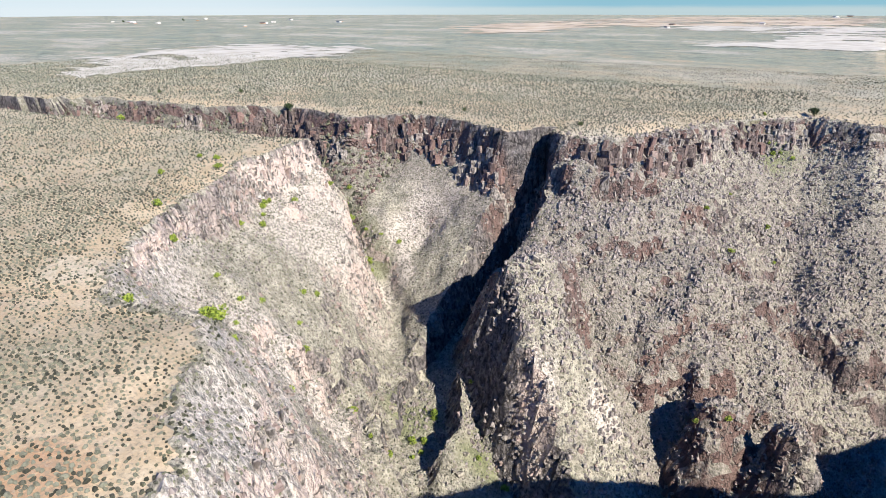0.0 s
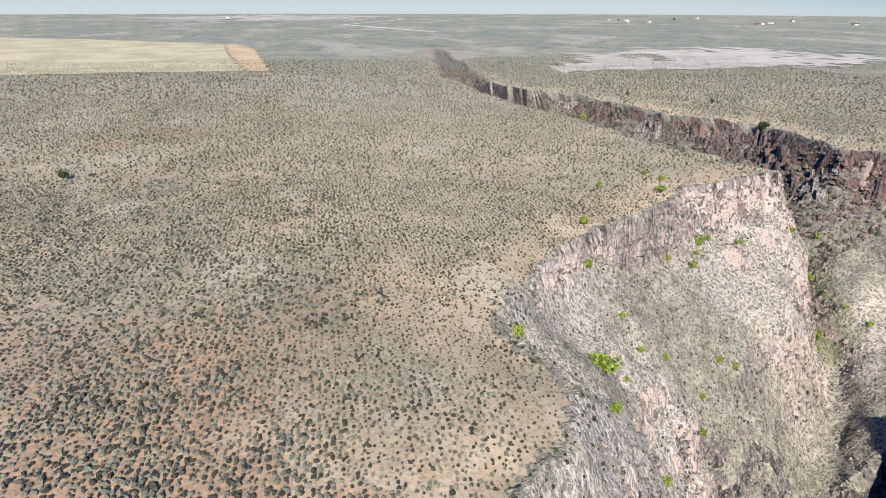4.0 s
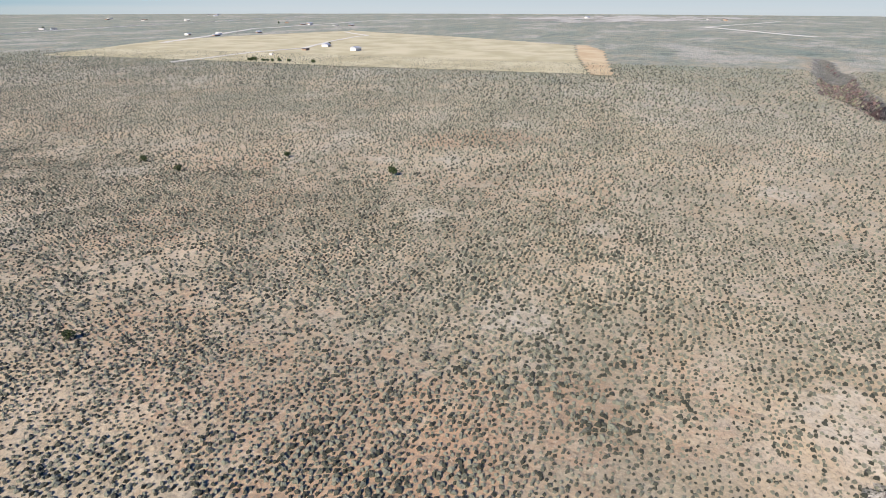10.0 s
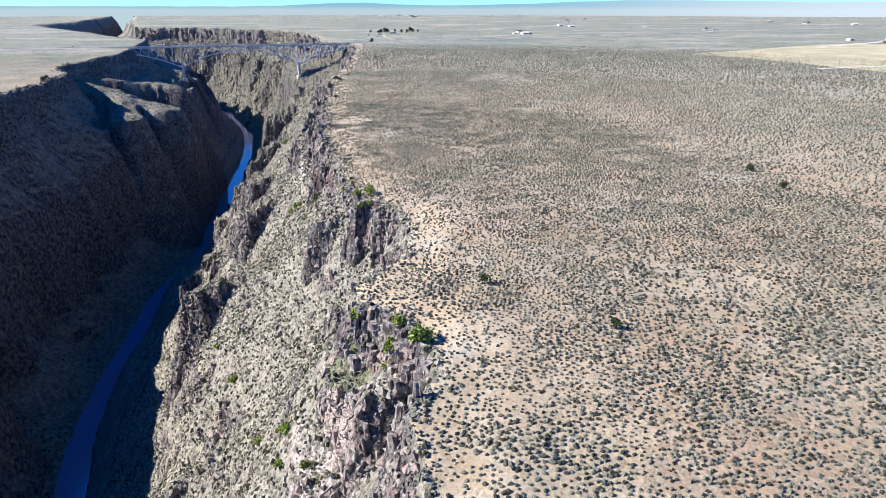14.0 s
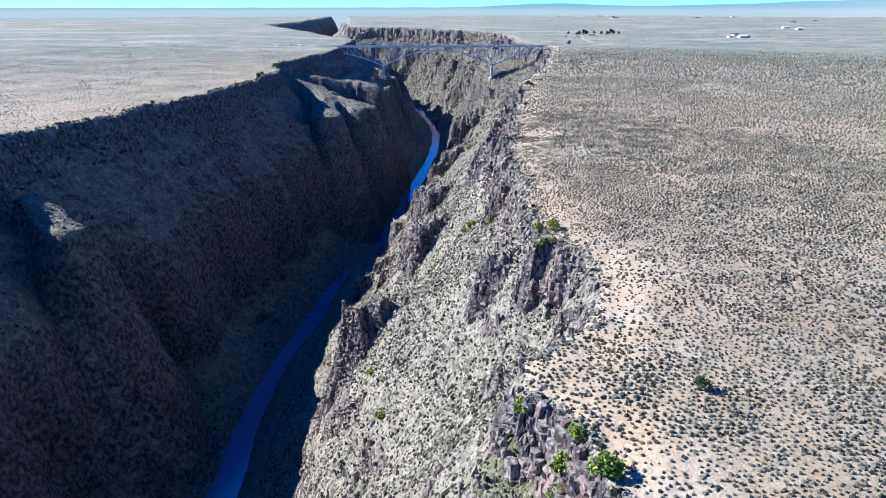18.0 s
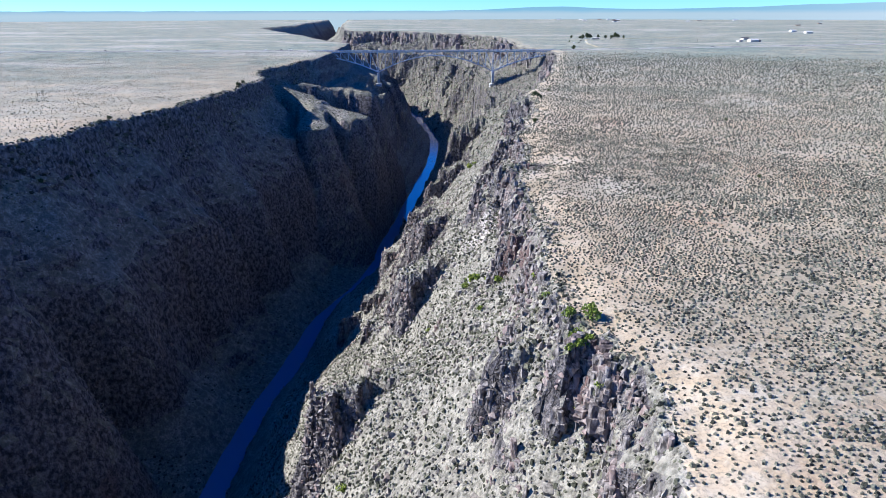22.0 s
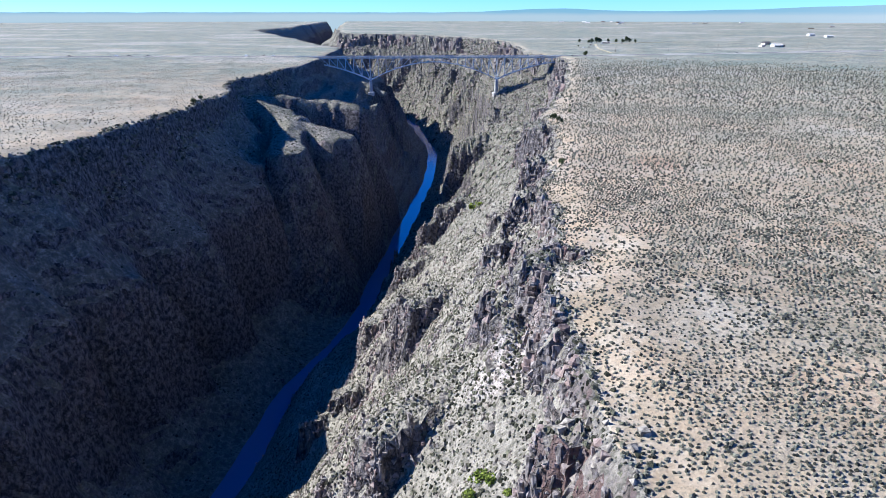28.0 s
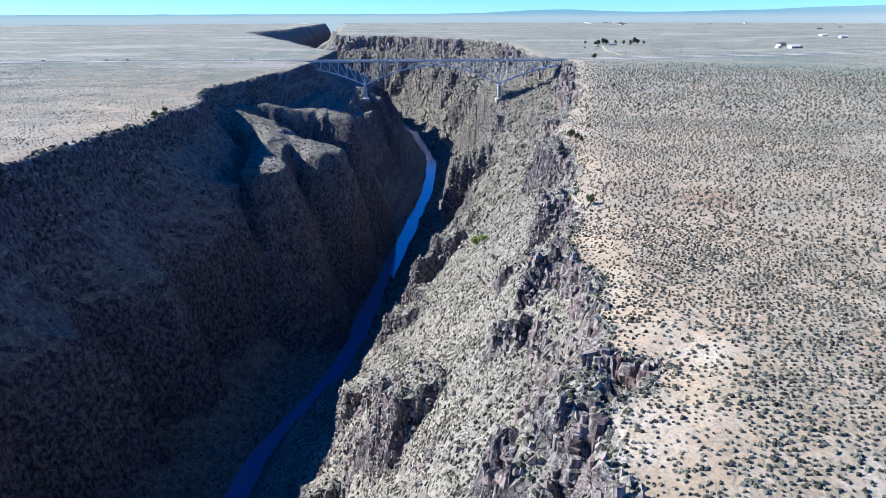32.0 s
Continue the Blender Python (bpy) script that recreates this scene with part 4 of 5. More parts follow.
# ---- blocks that break up the nearest cliffs of the west wall ----
x, y, rng = throw(239, 190000, 25, 128, 40, 580)
z, edge, steep = steepness(x, y)
keep = (edge > -0.5) & (steep > 1.6) & (z > -120) & (rng.rand(len(x)) < 0.36 * np.clip(steep - 1.3, 0, 2) * np.interp(y, [40, 330, 580], [1, 0.85, 0.35]))
x, y, z, steep = x[keep], y[keep], z[keep], steep[keep]
z = z + (rng.rand(len(x)) - 0.6) * np.minimum(steep, 4)
wide = 0.32 + 0.85 * rng.rand(len(x)) ** 2
tower = rng.rand(len(x)) < 0.12
strew("cliff_rock", LUMPS + STONES[:2], x[~tower], y[~tower], z[~tower], wide[~tower], wide[~tower] * (0.8 + 0.9 * rng.rand(int((~tower).sum()))), STONE, "broken basalt blocks on the rim's cliffs", "rocks", 540, 0.6)
strew("cliff_rock", SHAFTS[:4], x[tower], y[tower], z[tower] - 0.6, 0.8 * wide[tower], 1.0 + 2.2 * wide[tower], STONE, "cracked basalt columns in the rim's cliffs", "rocks", 541, 0.3)


def ledge_columns(line, count, seed, reach, wide, tall, drop):
    """Places, widths, heights and tops of columns that stand in the rim's upper cliff along a line."""
    pts, rng = np.array(line, float), np.random.RandomState(seed)
    run = np.concatenate([[0], np.cumsum(np.hypot(*np.diff(pts, axis=0).T))])
    at = rng.rand(count) * run[-1]
    x = np.interp(at, run, pts[:, 0]) + (rng.rand(count) - 0.5) * 2.4 * reach
    y = np.interp(at, run, pts[:, 1]) + (rng.rand(count) - 0.5) * 2.4 * reach
    z, edge, steep = steepness(x, y)
    keep = (edge > 0.15 * reach) & (edge < reach) & (steep > 0.75) & (fbm(x, y, 2.5 * reach, 2, seed) > 0.0)
    x, y, z, edge = x[keep], y[keep], z[keep], edge[keep]
    n = len(x)
    w = wide[0] + (wide[1] - wide[0]) * rng.rand(n) ** 1.6
    t = tall[0] + (tall[1] - tall[0]) * rng.rand(n) ** 1.4
    top = np.minimum(-1.2 - edge * drop * rng.rand(n), z + 0.55 * t)
    return x, y, top, w, t


def west_rim(y0, y1):
    return [(float(np.interp(q, west_y, west_x)), q) for q in np.arange(y0, y1 + 1, 4.0)]


for line, count, reach, wide, tall, drop, seed, stone in (
        ([p for p in RIM_SIDE[4:19]], 2400, 9, (1.2, 3.4), (2.5, 8), 2.6, 501, DARKSTONE),
        ([p for p in RIM_SIDE[4:19]], 1500, 10, (1.0, 3.0), (2.5, 7), 2.6, 507, STONE),
        ([p for p in RIM_SIDE[0:5]], 1300, 10, (0.8, 2.2), (1.2, 3.0), 1.2, 502, DARKSTONE),
        ([p for p in RIM_SPIT[7:12]], 900, 6, (0.6, 1.6), (1.5, 4), 2.6, 503, STONE),
        (west_rim(404, 560), 900, 6, (0.7, 2.0), (1.6, 4.6), 1.8, 504, STONE),
        (west_rim(640, 1200), 1800, 22, (2.0, 5.0), (8, 22), 1.6, 505, STONE),
        ([(205, 1300), (212, 1581), (150, 1800), (-65, 2076), (-240, 2120)], 2600, 34, (4.0, 9.0), (14, 34), 1.4, 506, STONE)):
    x, y, top, w, t = ledge_columns(line, count, seed, reach, wide, tall, drop)
    strew("cliff_rock", SHAFTS + STONES[:4], x, y, top - 1.05 * t, w, t, stone, "broken basalt columns along the gorge rim", "rocks", seed + 40, 0.35)


# ---- helpers for built things ----
def thing(name, label, category, x=0.0, y=0.0, z=0.0, turn=0.0, group=""):
    e = new(name)
    e.matrix_world = pose(x, y, z, 0, 0, turn)
    return tagged(e, label, category, group)


def part(name, bm, material, parent, label=""):
    me = bpy.data.meshes.new(name)
    bm.to_mesh(me)
    bm.free()
    me.materials.append(material)
    ob = new(name, me)
    ob.parent = parent
    return tagged(ob, label) if label else ob


def box(bm, x0, x1, y0, y1, z0, z1, bevel=0.0):
    r = bmesh.ops.create_cube(bm, size=1, matrix=Matrix.Translation(((x0 + x1) / 2, (y0 + y1) / 2, (z0 + z1) / 2))
                              @ Matrix.Diagonal((x1 - x0, y1 - y0, z1 - z0, 1)))
    if bevel:
        es = list({e for v in r["verts"] for e in v.link_edges})
        bmesh.ops.bevel(bm, geom=es, offset=bevel, segments=1, affect="EDGES")
    return bm


def one_box(*a, **k):
    return box(bmesh.new(), *a, **k)


def beam(bm, a, b, w, h):
    """A straight steel member from a to b."""
    a, b = Vector(a), Vector(b)
    m = Matrix.Translation((a + b) / 2) @ (b - a).to_track_quat("Z", "Y").to_matrix().to_4x4() @ Matrix.Diagonal((w, h, (b - a).length, 1))
    bmesh.ops.create_cube(bm, size=1, matrix=m)
    return bm


# ---- the road over the plateau ----
def strip(name, line, width, lift, material, label, category):
    pts = [Vector(p) for p in line]
    dense = []
    for a, b in zip(pts, pts[1:]):
        n = max(1, int((b - a).length / 15))
        dense += [a.lerp(b, k / n) for k in range(n)]
    dense.append(pts[-1])
    co, faces = [], []
    for i, p in enumerate(dense):
        d = (dense[min(i + 1, len(dense) - 1)] - dense[max(i - 1, 0)]).normalized()
        side = Vector((-d.y, d.x)) * width / 2
        zc = max(z_at(p.x + side.x * s, p.y + side.y * s) for s in (-1, 0, 1))
        for s in (-1, 1):
            for dz in (lift, -1.0):
                co.append((p.x + s * side.x, p.y + s * side.y, zc + dz))
    for i in range(len(dense) - 1):
        a, b = 4 * i, 4 * i + 4
        faces += [(a, b, b + 2, a + 2), (a + 1, b + 1, b, a), (a + 2, b + 2, b + 3, a + 3)]
    me = bpy.data.meshes.new(name)
    me.from_pydata(co, [], faces)
    me.materials.append(material)
    return tagged(new(name, me), label, category, kind="structure")


HIGHWAY_E = [(-2600, 1010), (-1400, 1045), (-700, 1066), (-300, 1076), (-142, 1081)]
HIGHWAY_W = [(256, 1103), (420, 1128), (700, 1200), (1100, 1330), (1900, 1560), (3200, 1880)]
for line in (HIGHWAY_E, HIGHWAY_W):
    strip("verge", line, 26, 0.35, GRAVEL, "pale gravel verge along the highway", "verge")
    strip("road", line, 9.5, 0.6, ASPHALT, "worn two-lane highway on the plateau", "road")
strip("dirt_track", [(600, 480), (760, 480), (860, 470), (1040, 520), (1250, 560), (1420, 700)], 7, 0.75, GRAVEL, "pale dirt track through the field", "track")
strip("dirt_track", [(330, 1160), (340, 1290), (370, 1440), (480, 1520), (620, 1560)], 4.5, 0.4, STRAW, "pale dirt lane beside the rest stop", "track")
strip("dirt_track", [(1500, -300), (2100, -120), (2900, -420)], 14, 0.5, GRAVEL, "pale dirt track far over the plain", "track")
strip("dirt_track", [(900, 760), (1500, 1000), (2400, 1100), (3600, 700)], 14, 0.5, GRAVEL, "pale dirt road far over the plain", "track")


# ---- the steel bridge ----
def bridge():
    a = math.degrees(math.atan2(10, 182))
    root = thing("bridge", "grey steel deck-truss bridge on two tall piers", "bridge", 57.5, 1093, -1.0, a)
    half, pier = 195.0, 91.5
    part("deck", box(one_box(-half - 6, half + 6, -5.2, 5.2, -0.9, -0.3), -half - 6, half + 6, -4.6, 4.6, -0.3, 0.02), CONCRETE, root, "pale concrete deck")
    part("road_surface", one_box(-half - 6, half + 6, -4.2, 4.2, 0.03, 0.12), ASPHALT, root, "grey asphalt lanes")
    for s in (-1, 1):
        bm = bmesh.new()
        for k in range(-49, 50):
            box(bm, k * 4 - 0.08, k * 4 + 0.08, s * 5.0 - 0.08, s * 5.0 + 0.08, 0, 1.2)
        for h in (0.5, 0.85, 1.2):
            box(bm, -half - 4, half + 4, s * 5.0 - 0.06, s * 5.0 + 0.06, h - 0.07, h + 0.07)
        part("railing", bm, STEEL, root)

    def low(x):
        """Depth of the lower chord: deepest over the piers."""
        d = abs(abs(x) - pier)
        reach = 91.5 if abs(x) < pier else 103.5
        return -7.0 - 25.0 * max(0.0, 1 - d / reach) ** 1.9

    stops = [i * 11.5 - 195.5 for i in range(10)] + [-pier + i * 11.4375 for i in range(1, 16)] + [pier + i * 11.5 for i in range(0, 10)]
    stops = sorted({round(v, 2) for v in stops} | {-pier})
    for s in (-3.6, 3.6):
        part("top_chord", beam(bmesh.new(), (-half, s, -1.6), (half, s, -1.6), 0.75, 1.1), STEEL, root)
        bm = bmesh.new()
        for p, q in zip(stops, stops[1:]):
            beam(bm, (p, s, low(p)), (q, s, low(q)), 0.8, 0.95)
        part("lower_chord", bm, STEEL, root, "curved riveted steel chord")
        for i, p in enumerate(stops):
            part("vertical", beam(bmesh.new(), (p, s, low(p)), (p, s, -1.6), 0.42, 0.42), STEEL, root)
        for i, (p, q) in enumerate(zip(stops, stops[1:])):
            toward = (p + q) / 2
            inward = abs(abs(p) - pier) > abs(abs(q) - pier)
            a0, a1 = ((p, s, -1.6), (q, s, low(q))) if inward else ((p, s, low(p)), (q, s, -1.6))
            part("diagonal", beam(bmesh.new(), a0, a1, 0.42, 0.42), STEEL, root)
    for p in stops:
        part("cross_brace", beam(beam(bmesh.new(), (p, -3.6, low(p)), (p, 3.6, -1.6), 0.3, 0.3), (p, -3.6, -1.6), (p, 3.6, low(p)), 0.3, 0.3), STEEL, root)
    for s in (-1, 1):
        base = z_at(57.5 + s * pier * math.cos(radians(a)), 1093 + s * pier * math.sin(radians(a))) + 1.0 - 3
        bm = bmesh.new()
        for k in (-3.4, 3.4):
            box(bm, s * pier - 1.9, s * pier + 1.9, k - 1.5, k + 1.5, base, -33.2, 0.25)
        box(bm, s * pier - 1.2, s * pier + 1.2, -2.0, 2.0, -39, -35)
        pr = part("pier", bm, CONCRETE, root, "pale twin-legged concrete pier")
        part("footing", one_box(s * pier - 4.5, s * pier + 4.5, -6.5, 6.5, base - 3, base + 2.2, bevel=0.4), CONCRETE, pr)
        part("bearing", one_box(s * pier - 0.9, s * pier + 0.9, -4.4, 4.4, -33.2, -31.8), STEEL, pr)
        part("abutment", one_box(s * half - 4, s * half + 10, -6.5, 6.5, -16, -0.92, bevel=0.3), CONCRETE, root)
    return root


bridge()


# ---- houses and sheds over the plain ----
def house(x, y, turn, w, d, h, wall, roof, label, category="house", pitched=True, wing=False):
    root = thing(category.replace(" ", "_"), label, category, x, y, z_at(x, y), turn)
    part("wall", one_box(-w / 2, w / 2, -d / 2, d / 2, -0.8, h, bevel=0.06), wall, root)
    if pitched:
        bm = bmesh.new()
        e, r = 0.6, h + d * 0.24
        v = [bm.verts.new(c) for c in ((-w / 2 - e, -d / 2 - e, h), (w / 2 + e, -d / 2 - e, h), (w / 2 + e, d / 2 + e, h), (-w / 2 - e, d / 2 + e, h),
                                       (-w / 2 - e, 0, r), (w / 2 + e, 0, r))]
        for f in ((0, 1, 5, 4), (2, 3, 4, 5), (1, 2, 5), (3, 0, 4), (3, 2, 1, 0)):
            bm.faces.new([v[i] for i in f])
        part("roof", bm, roof, root)
    else:
        part("roof", one_box(-w / 2 - 0.15, w / 2 + 0.15, -d / 2 - 0.15, d / 2 + 0.15, h, h + 0.35, bevel=0.05), roof, root)
    for sy in (-1, 1):
        n = max(2, int(w / 3.5))
        for k in range(n):
            cx = -w / 2 + (k + 0.5) * w / n
            if sy < 0 and k == n // 2:
                part("door", one_box(cx - 0.5, cx + 0.5, sy * d / 2 - 0.08, sy * d / 2 + 0.08, 0, 2.05), DARKROOF, root)
                continue
            win = part("window", one_box(cx - 0.7, cx + 0.7, sy * d / 2 - 0.05, sy * d / 2 + 0.05, 0.95, 2.1), GLASS, root)
            part("sill", one_box(cx - 0.8, cx + 0.8, sy * d / 2 - 0.12, sy * d / 2 + 0.12, 0.83, 0.94), CONCRETE, win)
    if wing:
        part("porch", one_box(-w * 0.3, w * 0.3, -d / 2 - 3, -d / 2, h * 0.72, h * 0.72 + 0.2), roof, root)
    return root


def lot(rows, seed):
    rng = random.Random(seed)
    for x, y, big in rows:
        wall, roof = rng.choice(((STUCCO, ROOFING), (ADOBE, DARKROOF), (STUCCO, DARKROOF), (ADOBE, ROOFING), (STUCCO, STUCCO)))
        w, d, h = rng.uniform(11, 17) * big, rng.uniform(7, 9.5) * big, rng.uniform(2.9, 3.6) * (0.6 + 0.4 * big)
        pitched = rng.random() < 0.55
        kind = "light stucco" if wall is STUCCO else "brown adobe"
        top = "pitched" if pitched else "flat"
        shade = {ROOFING: "grey metal", DARKROOF: "dark", STUCCO: "pale"}[roof]
        house(x, y, rng.uniform(-40, 40), w, d, h, wall, roof, f"{kind} house with a {top} {shade} roof on the plain", pitched=pitched, wing=rng.random() < 0.4)


house(893, 455, 12, 15, 9, 3.4, STUCCO, ROOFING, "white farmhouse with a pitched grey metal roof", wing=True)
house(828, 374, -8, 13, 9, 4.2, STUCCO, ROOFING, "white barn with a pitched metal roof by the field", "barn")
house(817, 444, 5, 11, 6, 2.7, ADOBE, DARKROOF, "low brown shed beside the farmhouse", "shed", pitched=False)
house(721, 434, 20, 6, 3.4, 2.4, STUCCO, STUCCO, "small white shed at the field's edge", "shed", pitched=False)
lot([(1143, 916, 1), (1134, 839, .9), (1274, 836, .8), (1833, 1063, 1.2), (1837, 1039, 1), (1758, 907, 1), (1811, 884, 1.2), (2101, 1734, 1.3),
     (3247, 2553, 1.5), (3424, 2631, 1.5), (3319, 367, 1.9), (3148, -246, 1.6), (3260, -180, 1.2)], 5)
lot([(932, 4056, 1.5), (1040, 3766, 1.8), (1469, 3803, 1.5), (1096, 1986, 1), (1196, 1650, 1), (1248, 1447, 1.2), (1262, 1425, .8),
     (2257, 2274, 1.4), (2205, 2033, 1.3), (3242, 2497, 1.5), (1142, 914, .7), (1306, 858, .9), (1934, 1099, 1.2)], 6)
lot([(2562, -1239, 1.3), (2406, -1237, 1.6), (2244, -1246, 1.3), (2459, -1539, 1.3), (1860, -1411, 1.4), (1880, -1440, 1), (2308, -1905, 1.5),
     (1817, -1729, 1.3), (1840, -1760, 1), (590, -1776, 1.1), (418, -3760, 1.8), (2480, -1260, 1)], 7)
lot([(2241, -1160, 1.2), (2788, -1789, 1.4), (1658, -1193, 1.0), (1989, -1559, 1.2), (659, -2030, 1.2), (451, -2266, 1.2), (444, -3973, 1.8), (406, -4228, 1.8), (3024, 2327, 1.5),
     (1182, 870, 0.9), (2001, 1228, 1.2), (2994, -236, 1.4), (845, 4441, 1.8), (976, 4370, 1.6), (707, 1443, 1.2), (1064, 1923, 1.2), (2131, 2159, 1.3), (2087, 1934, 1.2), (1178, 4295, 1.7)], 9)
lot([(1130, 4500, 1.7), (1180, 4480, 1.2), (1137, 4068, 2.0), (1595, 3968, 1.6), (1882, 4134, 1.6), (674, 1337, 1.2), (655, 1352, .8), (690, 1350, .8),
     (1032, 1787, 1.3), (401, 1480, .9), (374, 1500, .7), (1500, 2700, 1.2), (1760, 3000, 1.3)], 8)


# ---- power poles by the farm and the road ----
def pole(x, y, h=10.5):
    root = thing("power_pole", "weathered wooden power pole with a crossarm", "pole", x, y, z_at(x, y), 20, "power poles")
    bm = bmesh.new()
    bmesh.ops.create_cone(bm, segments=8, radius1=0.2, radius2=0.13, depth=h + 1, matrix=Matrix.Translation((0, 0, h / 2 - 0.5)))
    part("post", bm, BARK, root)
    part("crossarm", one_box(-1.3, 1.3, -0.08, 0.08, h - 0.9, h - 0.7), BARK, root)
    for k in (-1.1, 0, 1.1):
        bm = bmesh.new()
        bmesh.ops.create_cone(bm, segments=6, radius1=0.07, radius2=0.05, depth=0.25, matrix=Matrix.Translation((k, 0, h - 0.58)))
        part("insulator", bm, CONCRETE, root)
    return root


for k in range(9):
    pole(340 + 95 * k, 1175 + 36 * k)
for k in range(6):
    pole(1160 + 60 * k, 850 + 4 * k)


# ---- cars on the highway and at the rest stop ----
def car(x, y, turn, paint, label, lift):
    root = thing("car", label, "car", x, y, z_at(x, y) + lift, turn, "cars along the highway")
    part("body", one_box(-2.2, 2.2, -0.9, 0.9, 0.35, 0.98, bevel=0.14), paint, root)
    cab = bmesh.new()
    box(cab, -1.3, 1.2, -0.78, 0.78, 0.98, 1.5, 0.2)
    c = part("cabin", cab, paint, root)
    part("glass", one_box(-1.22, 1.12, -0.8, 0.8, 1.04, 1.38, bevel=0.1), GLASS, c)
    for wx in (-1.35, 1.35):
        for wy in (-0.85, 0.85):
            bm = bmesh.new()
            bmesh.ops.create_cone(bm, cap_ends=True, segments=14, radius1=0.34, radius2=0.34, depth=0.22, matrix=Matrix.Translation((wx, wy, 0.34)) @ Matrix.Rotation(math.pi / 2, 4, "X"))
            wh = part("wheel", bm, RUBBER, root)
            bm = bmesh.new()
            bmesh.ops.create_cone(bm, cap_ends=True, segments=10, radius1=0.19, radius2=0.19, depth=0.24, matrix=Matrix.Translation((wx, wy, 0.34)) @ Matrix.Rotation(math.pi / 2, 4, "X"))
            part("rim", bm, STEEL, wh)
    return root


for x, paint in ((-455, PAINT_DARK), (-390, PAINT_WHITE), (-345, PAINT_DARK), (-372, PAINT_DARK), (-210, PAINT_WHITE), (-185, PAINT_DARK), (-172, PAINT_WHITE)):
    y = float(np.interp(x, [p[0] for p in HIGHWAY_E], [p[1] for p in HIGHWAY_E]))
    name = "white" if paint is PAINT_WHITE else "dark"
    car(x, y + (9 if x > -250 else 1.8), 3, paint, f"{name} car standing on the plateau highway", 0.65 if x < -250 else 0.4)
for x, y, paint in ((318, 1300, PAINT_WHITE), (330, 1316, PAINT_DARK), (346, 1330, PAINT_WHITE), (352, 1400, PAINT_DARK), (385, 1450, PAINT_WHITE), (430, 1470, PAINT_DARK), (520, 1154, PAINT_DARK)):
    name = "white" if paint is PAINT_WHITE else "dark"
    car(x, y, 35, paint, f"{name} car parked at the rest stop", 0.4)


# ---- shrubs and trees, one by one ----
def leaf_cloud(rng, n, radius, height, base, leaf, lobes=5):
    """Small leaf tufts crowded on the outside of a few lobes."""
    co, tri = [], []
    cen = [(rng.uniform(-0.5, 0.5) * radius, rng.uniform(-0.5, 0.5) * radius, base + height * rng.uniform(0.3, 0.75), radius * rng.uniform(0.45, 0.7)) for _ in range(lobes)]
    for _ in range(n):
        cx, cy, cz, r = rng.choice(cen)
        v = Vector((rng.gauss(0, 1), rng.gauss(0, 1), rng.gauss(0.15, 0.8))).normalized()
        p = Vector((cx, cy, cz)) + Vector((v.x * r, v.y * r, v.z * height * 0.36)) * rng.uniform(0.72, 1.1)
        p.z = max(p.z, 0.06)
        a = Vector((rng.gauss(0, 1), rng.gauss(0, 1), rng.gauss(0, 1))).normalized()
        b = a.cross(Vector((rng.gauss(0, 1), rng.gauss(0, 1), rng.gauss(0, 1)))).normalized()
        s = leaf * rng.uniform(0.6, 1.3)
        i = len(co)
        co += [p + a * s, p - a * s * 0.6 + b * s * 0.7, p - a * s * 0.6 - b * s * 0.7, p + a.cross(b) * s * 0.7]
        tri += [(i, i + 1, i + 2), (i, i + 3, i + 1), (i + 2, i + 3, i)]
    return co, tri


def plant_mesh(seed, radius, height, base, n, leaf, lobes, material):
    rng = random.Random(seed)
    co, tri = leaf_cloud(rng, n, radius, height, base, leaf, lobes)
    me = bpy.data.meshes.new("crown")
    me.from_pydata(co, [], tri)
    me.materials.append(material)
    return me


def stem_mesh(seed, height, thick, limbs, material):
    """A tapered trunk with limbs."""
    rng = random.Random(seed)
    bm = bmesh.new()
    bmesh.ops.create_cone(bm, cap_ends=True, segments=7, radius1=thick, radius2=thick * 0.55, depth=height, matrix=Matrix.Translation((0, 0, height / 2 - 0.15)))
    for k in range(limbs):
        a = rng.uniform(0, 6.283)
        z0 = height * rng.uniform(0.4, 0.9)
        d = Vector((math.cos(a), math.sin(a), rng.uniform(0.5, 1.2))).normalized()
        ln = height * rng.uniform(0.5, 0.8)
        m = Matrix.Translation(Vector((0, 0, z0)) + d * ln / 2) @ d.to_track_quat("Z", "Y").to_matrix().to_4x4()
        bmesh.ops.create_cone(bm, cap_ends=True, segments=5, radius1=thick * 0.5, radius2=thick * 0.15, depth=ln, matrix=m)
    me = bpy.data.meshes.new("trunk")
    bm.to_mesh(me)
    bm.free()
    me.materials.append(material)
    return me


SHRUBS = [(plant_mesh(300 + k, 1.0, 1.3, 0.1, 230, 0.17, 5, GREEN), stem_mesh(310 + k, 0.5, 0.06, 4, BARK)) for k in range(3)]
JUNIPERS = [(plant_mesh(320 + k, 1.0, 1.7, 0.25, 420, 0.15, 6, JUNIPER), stem_mesh(330 + k, 0.9, 0.11, 4, BARK)) for k in range(3)]
TREES = [(plant_mesh(340 + k, 2.6, 4.6, 1.6, 700, 0.36, 7, JUNIPER), stem_mesh(350 + k, 2.6, 0.24, 5, BARK)) for k in range(2)]


def plant(name, label, category, kinds, x, y, size, rng, group, leafname="crown"):
    root = thing(name, label, category, x, y, z_at(x, y), rng.uniform(0, 360), group)
    root.scale = (size * rng.uniform(0.85, 1.2), size * rng.uniform(0.85, 1.2), size)
    crown, trunk = rng.choice(kinds)
    for nm, me in (("trunk", trunk), (leafname, crown)):
        ob = new(nm, me)
        ob.parent = root
    return root


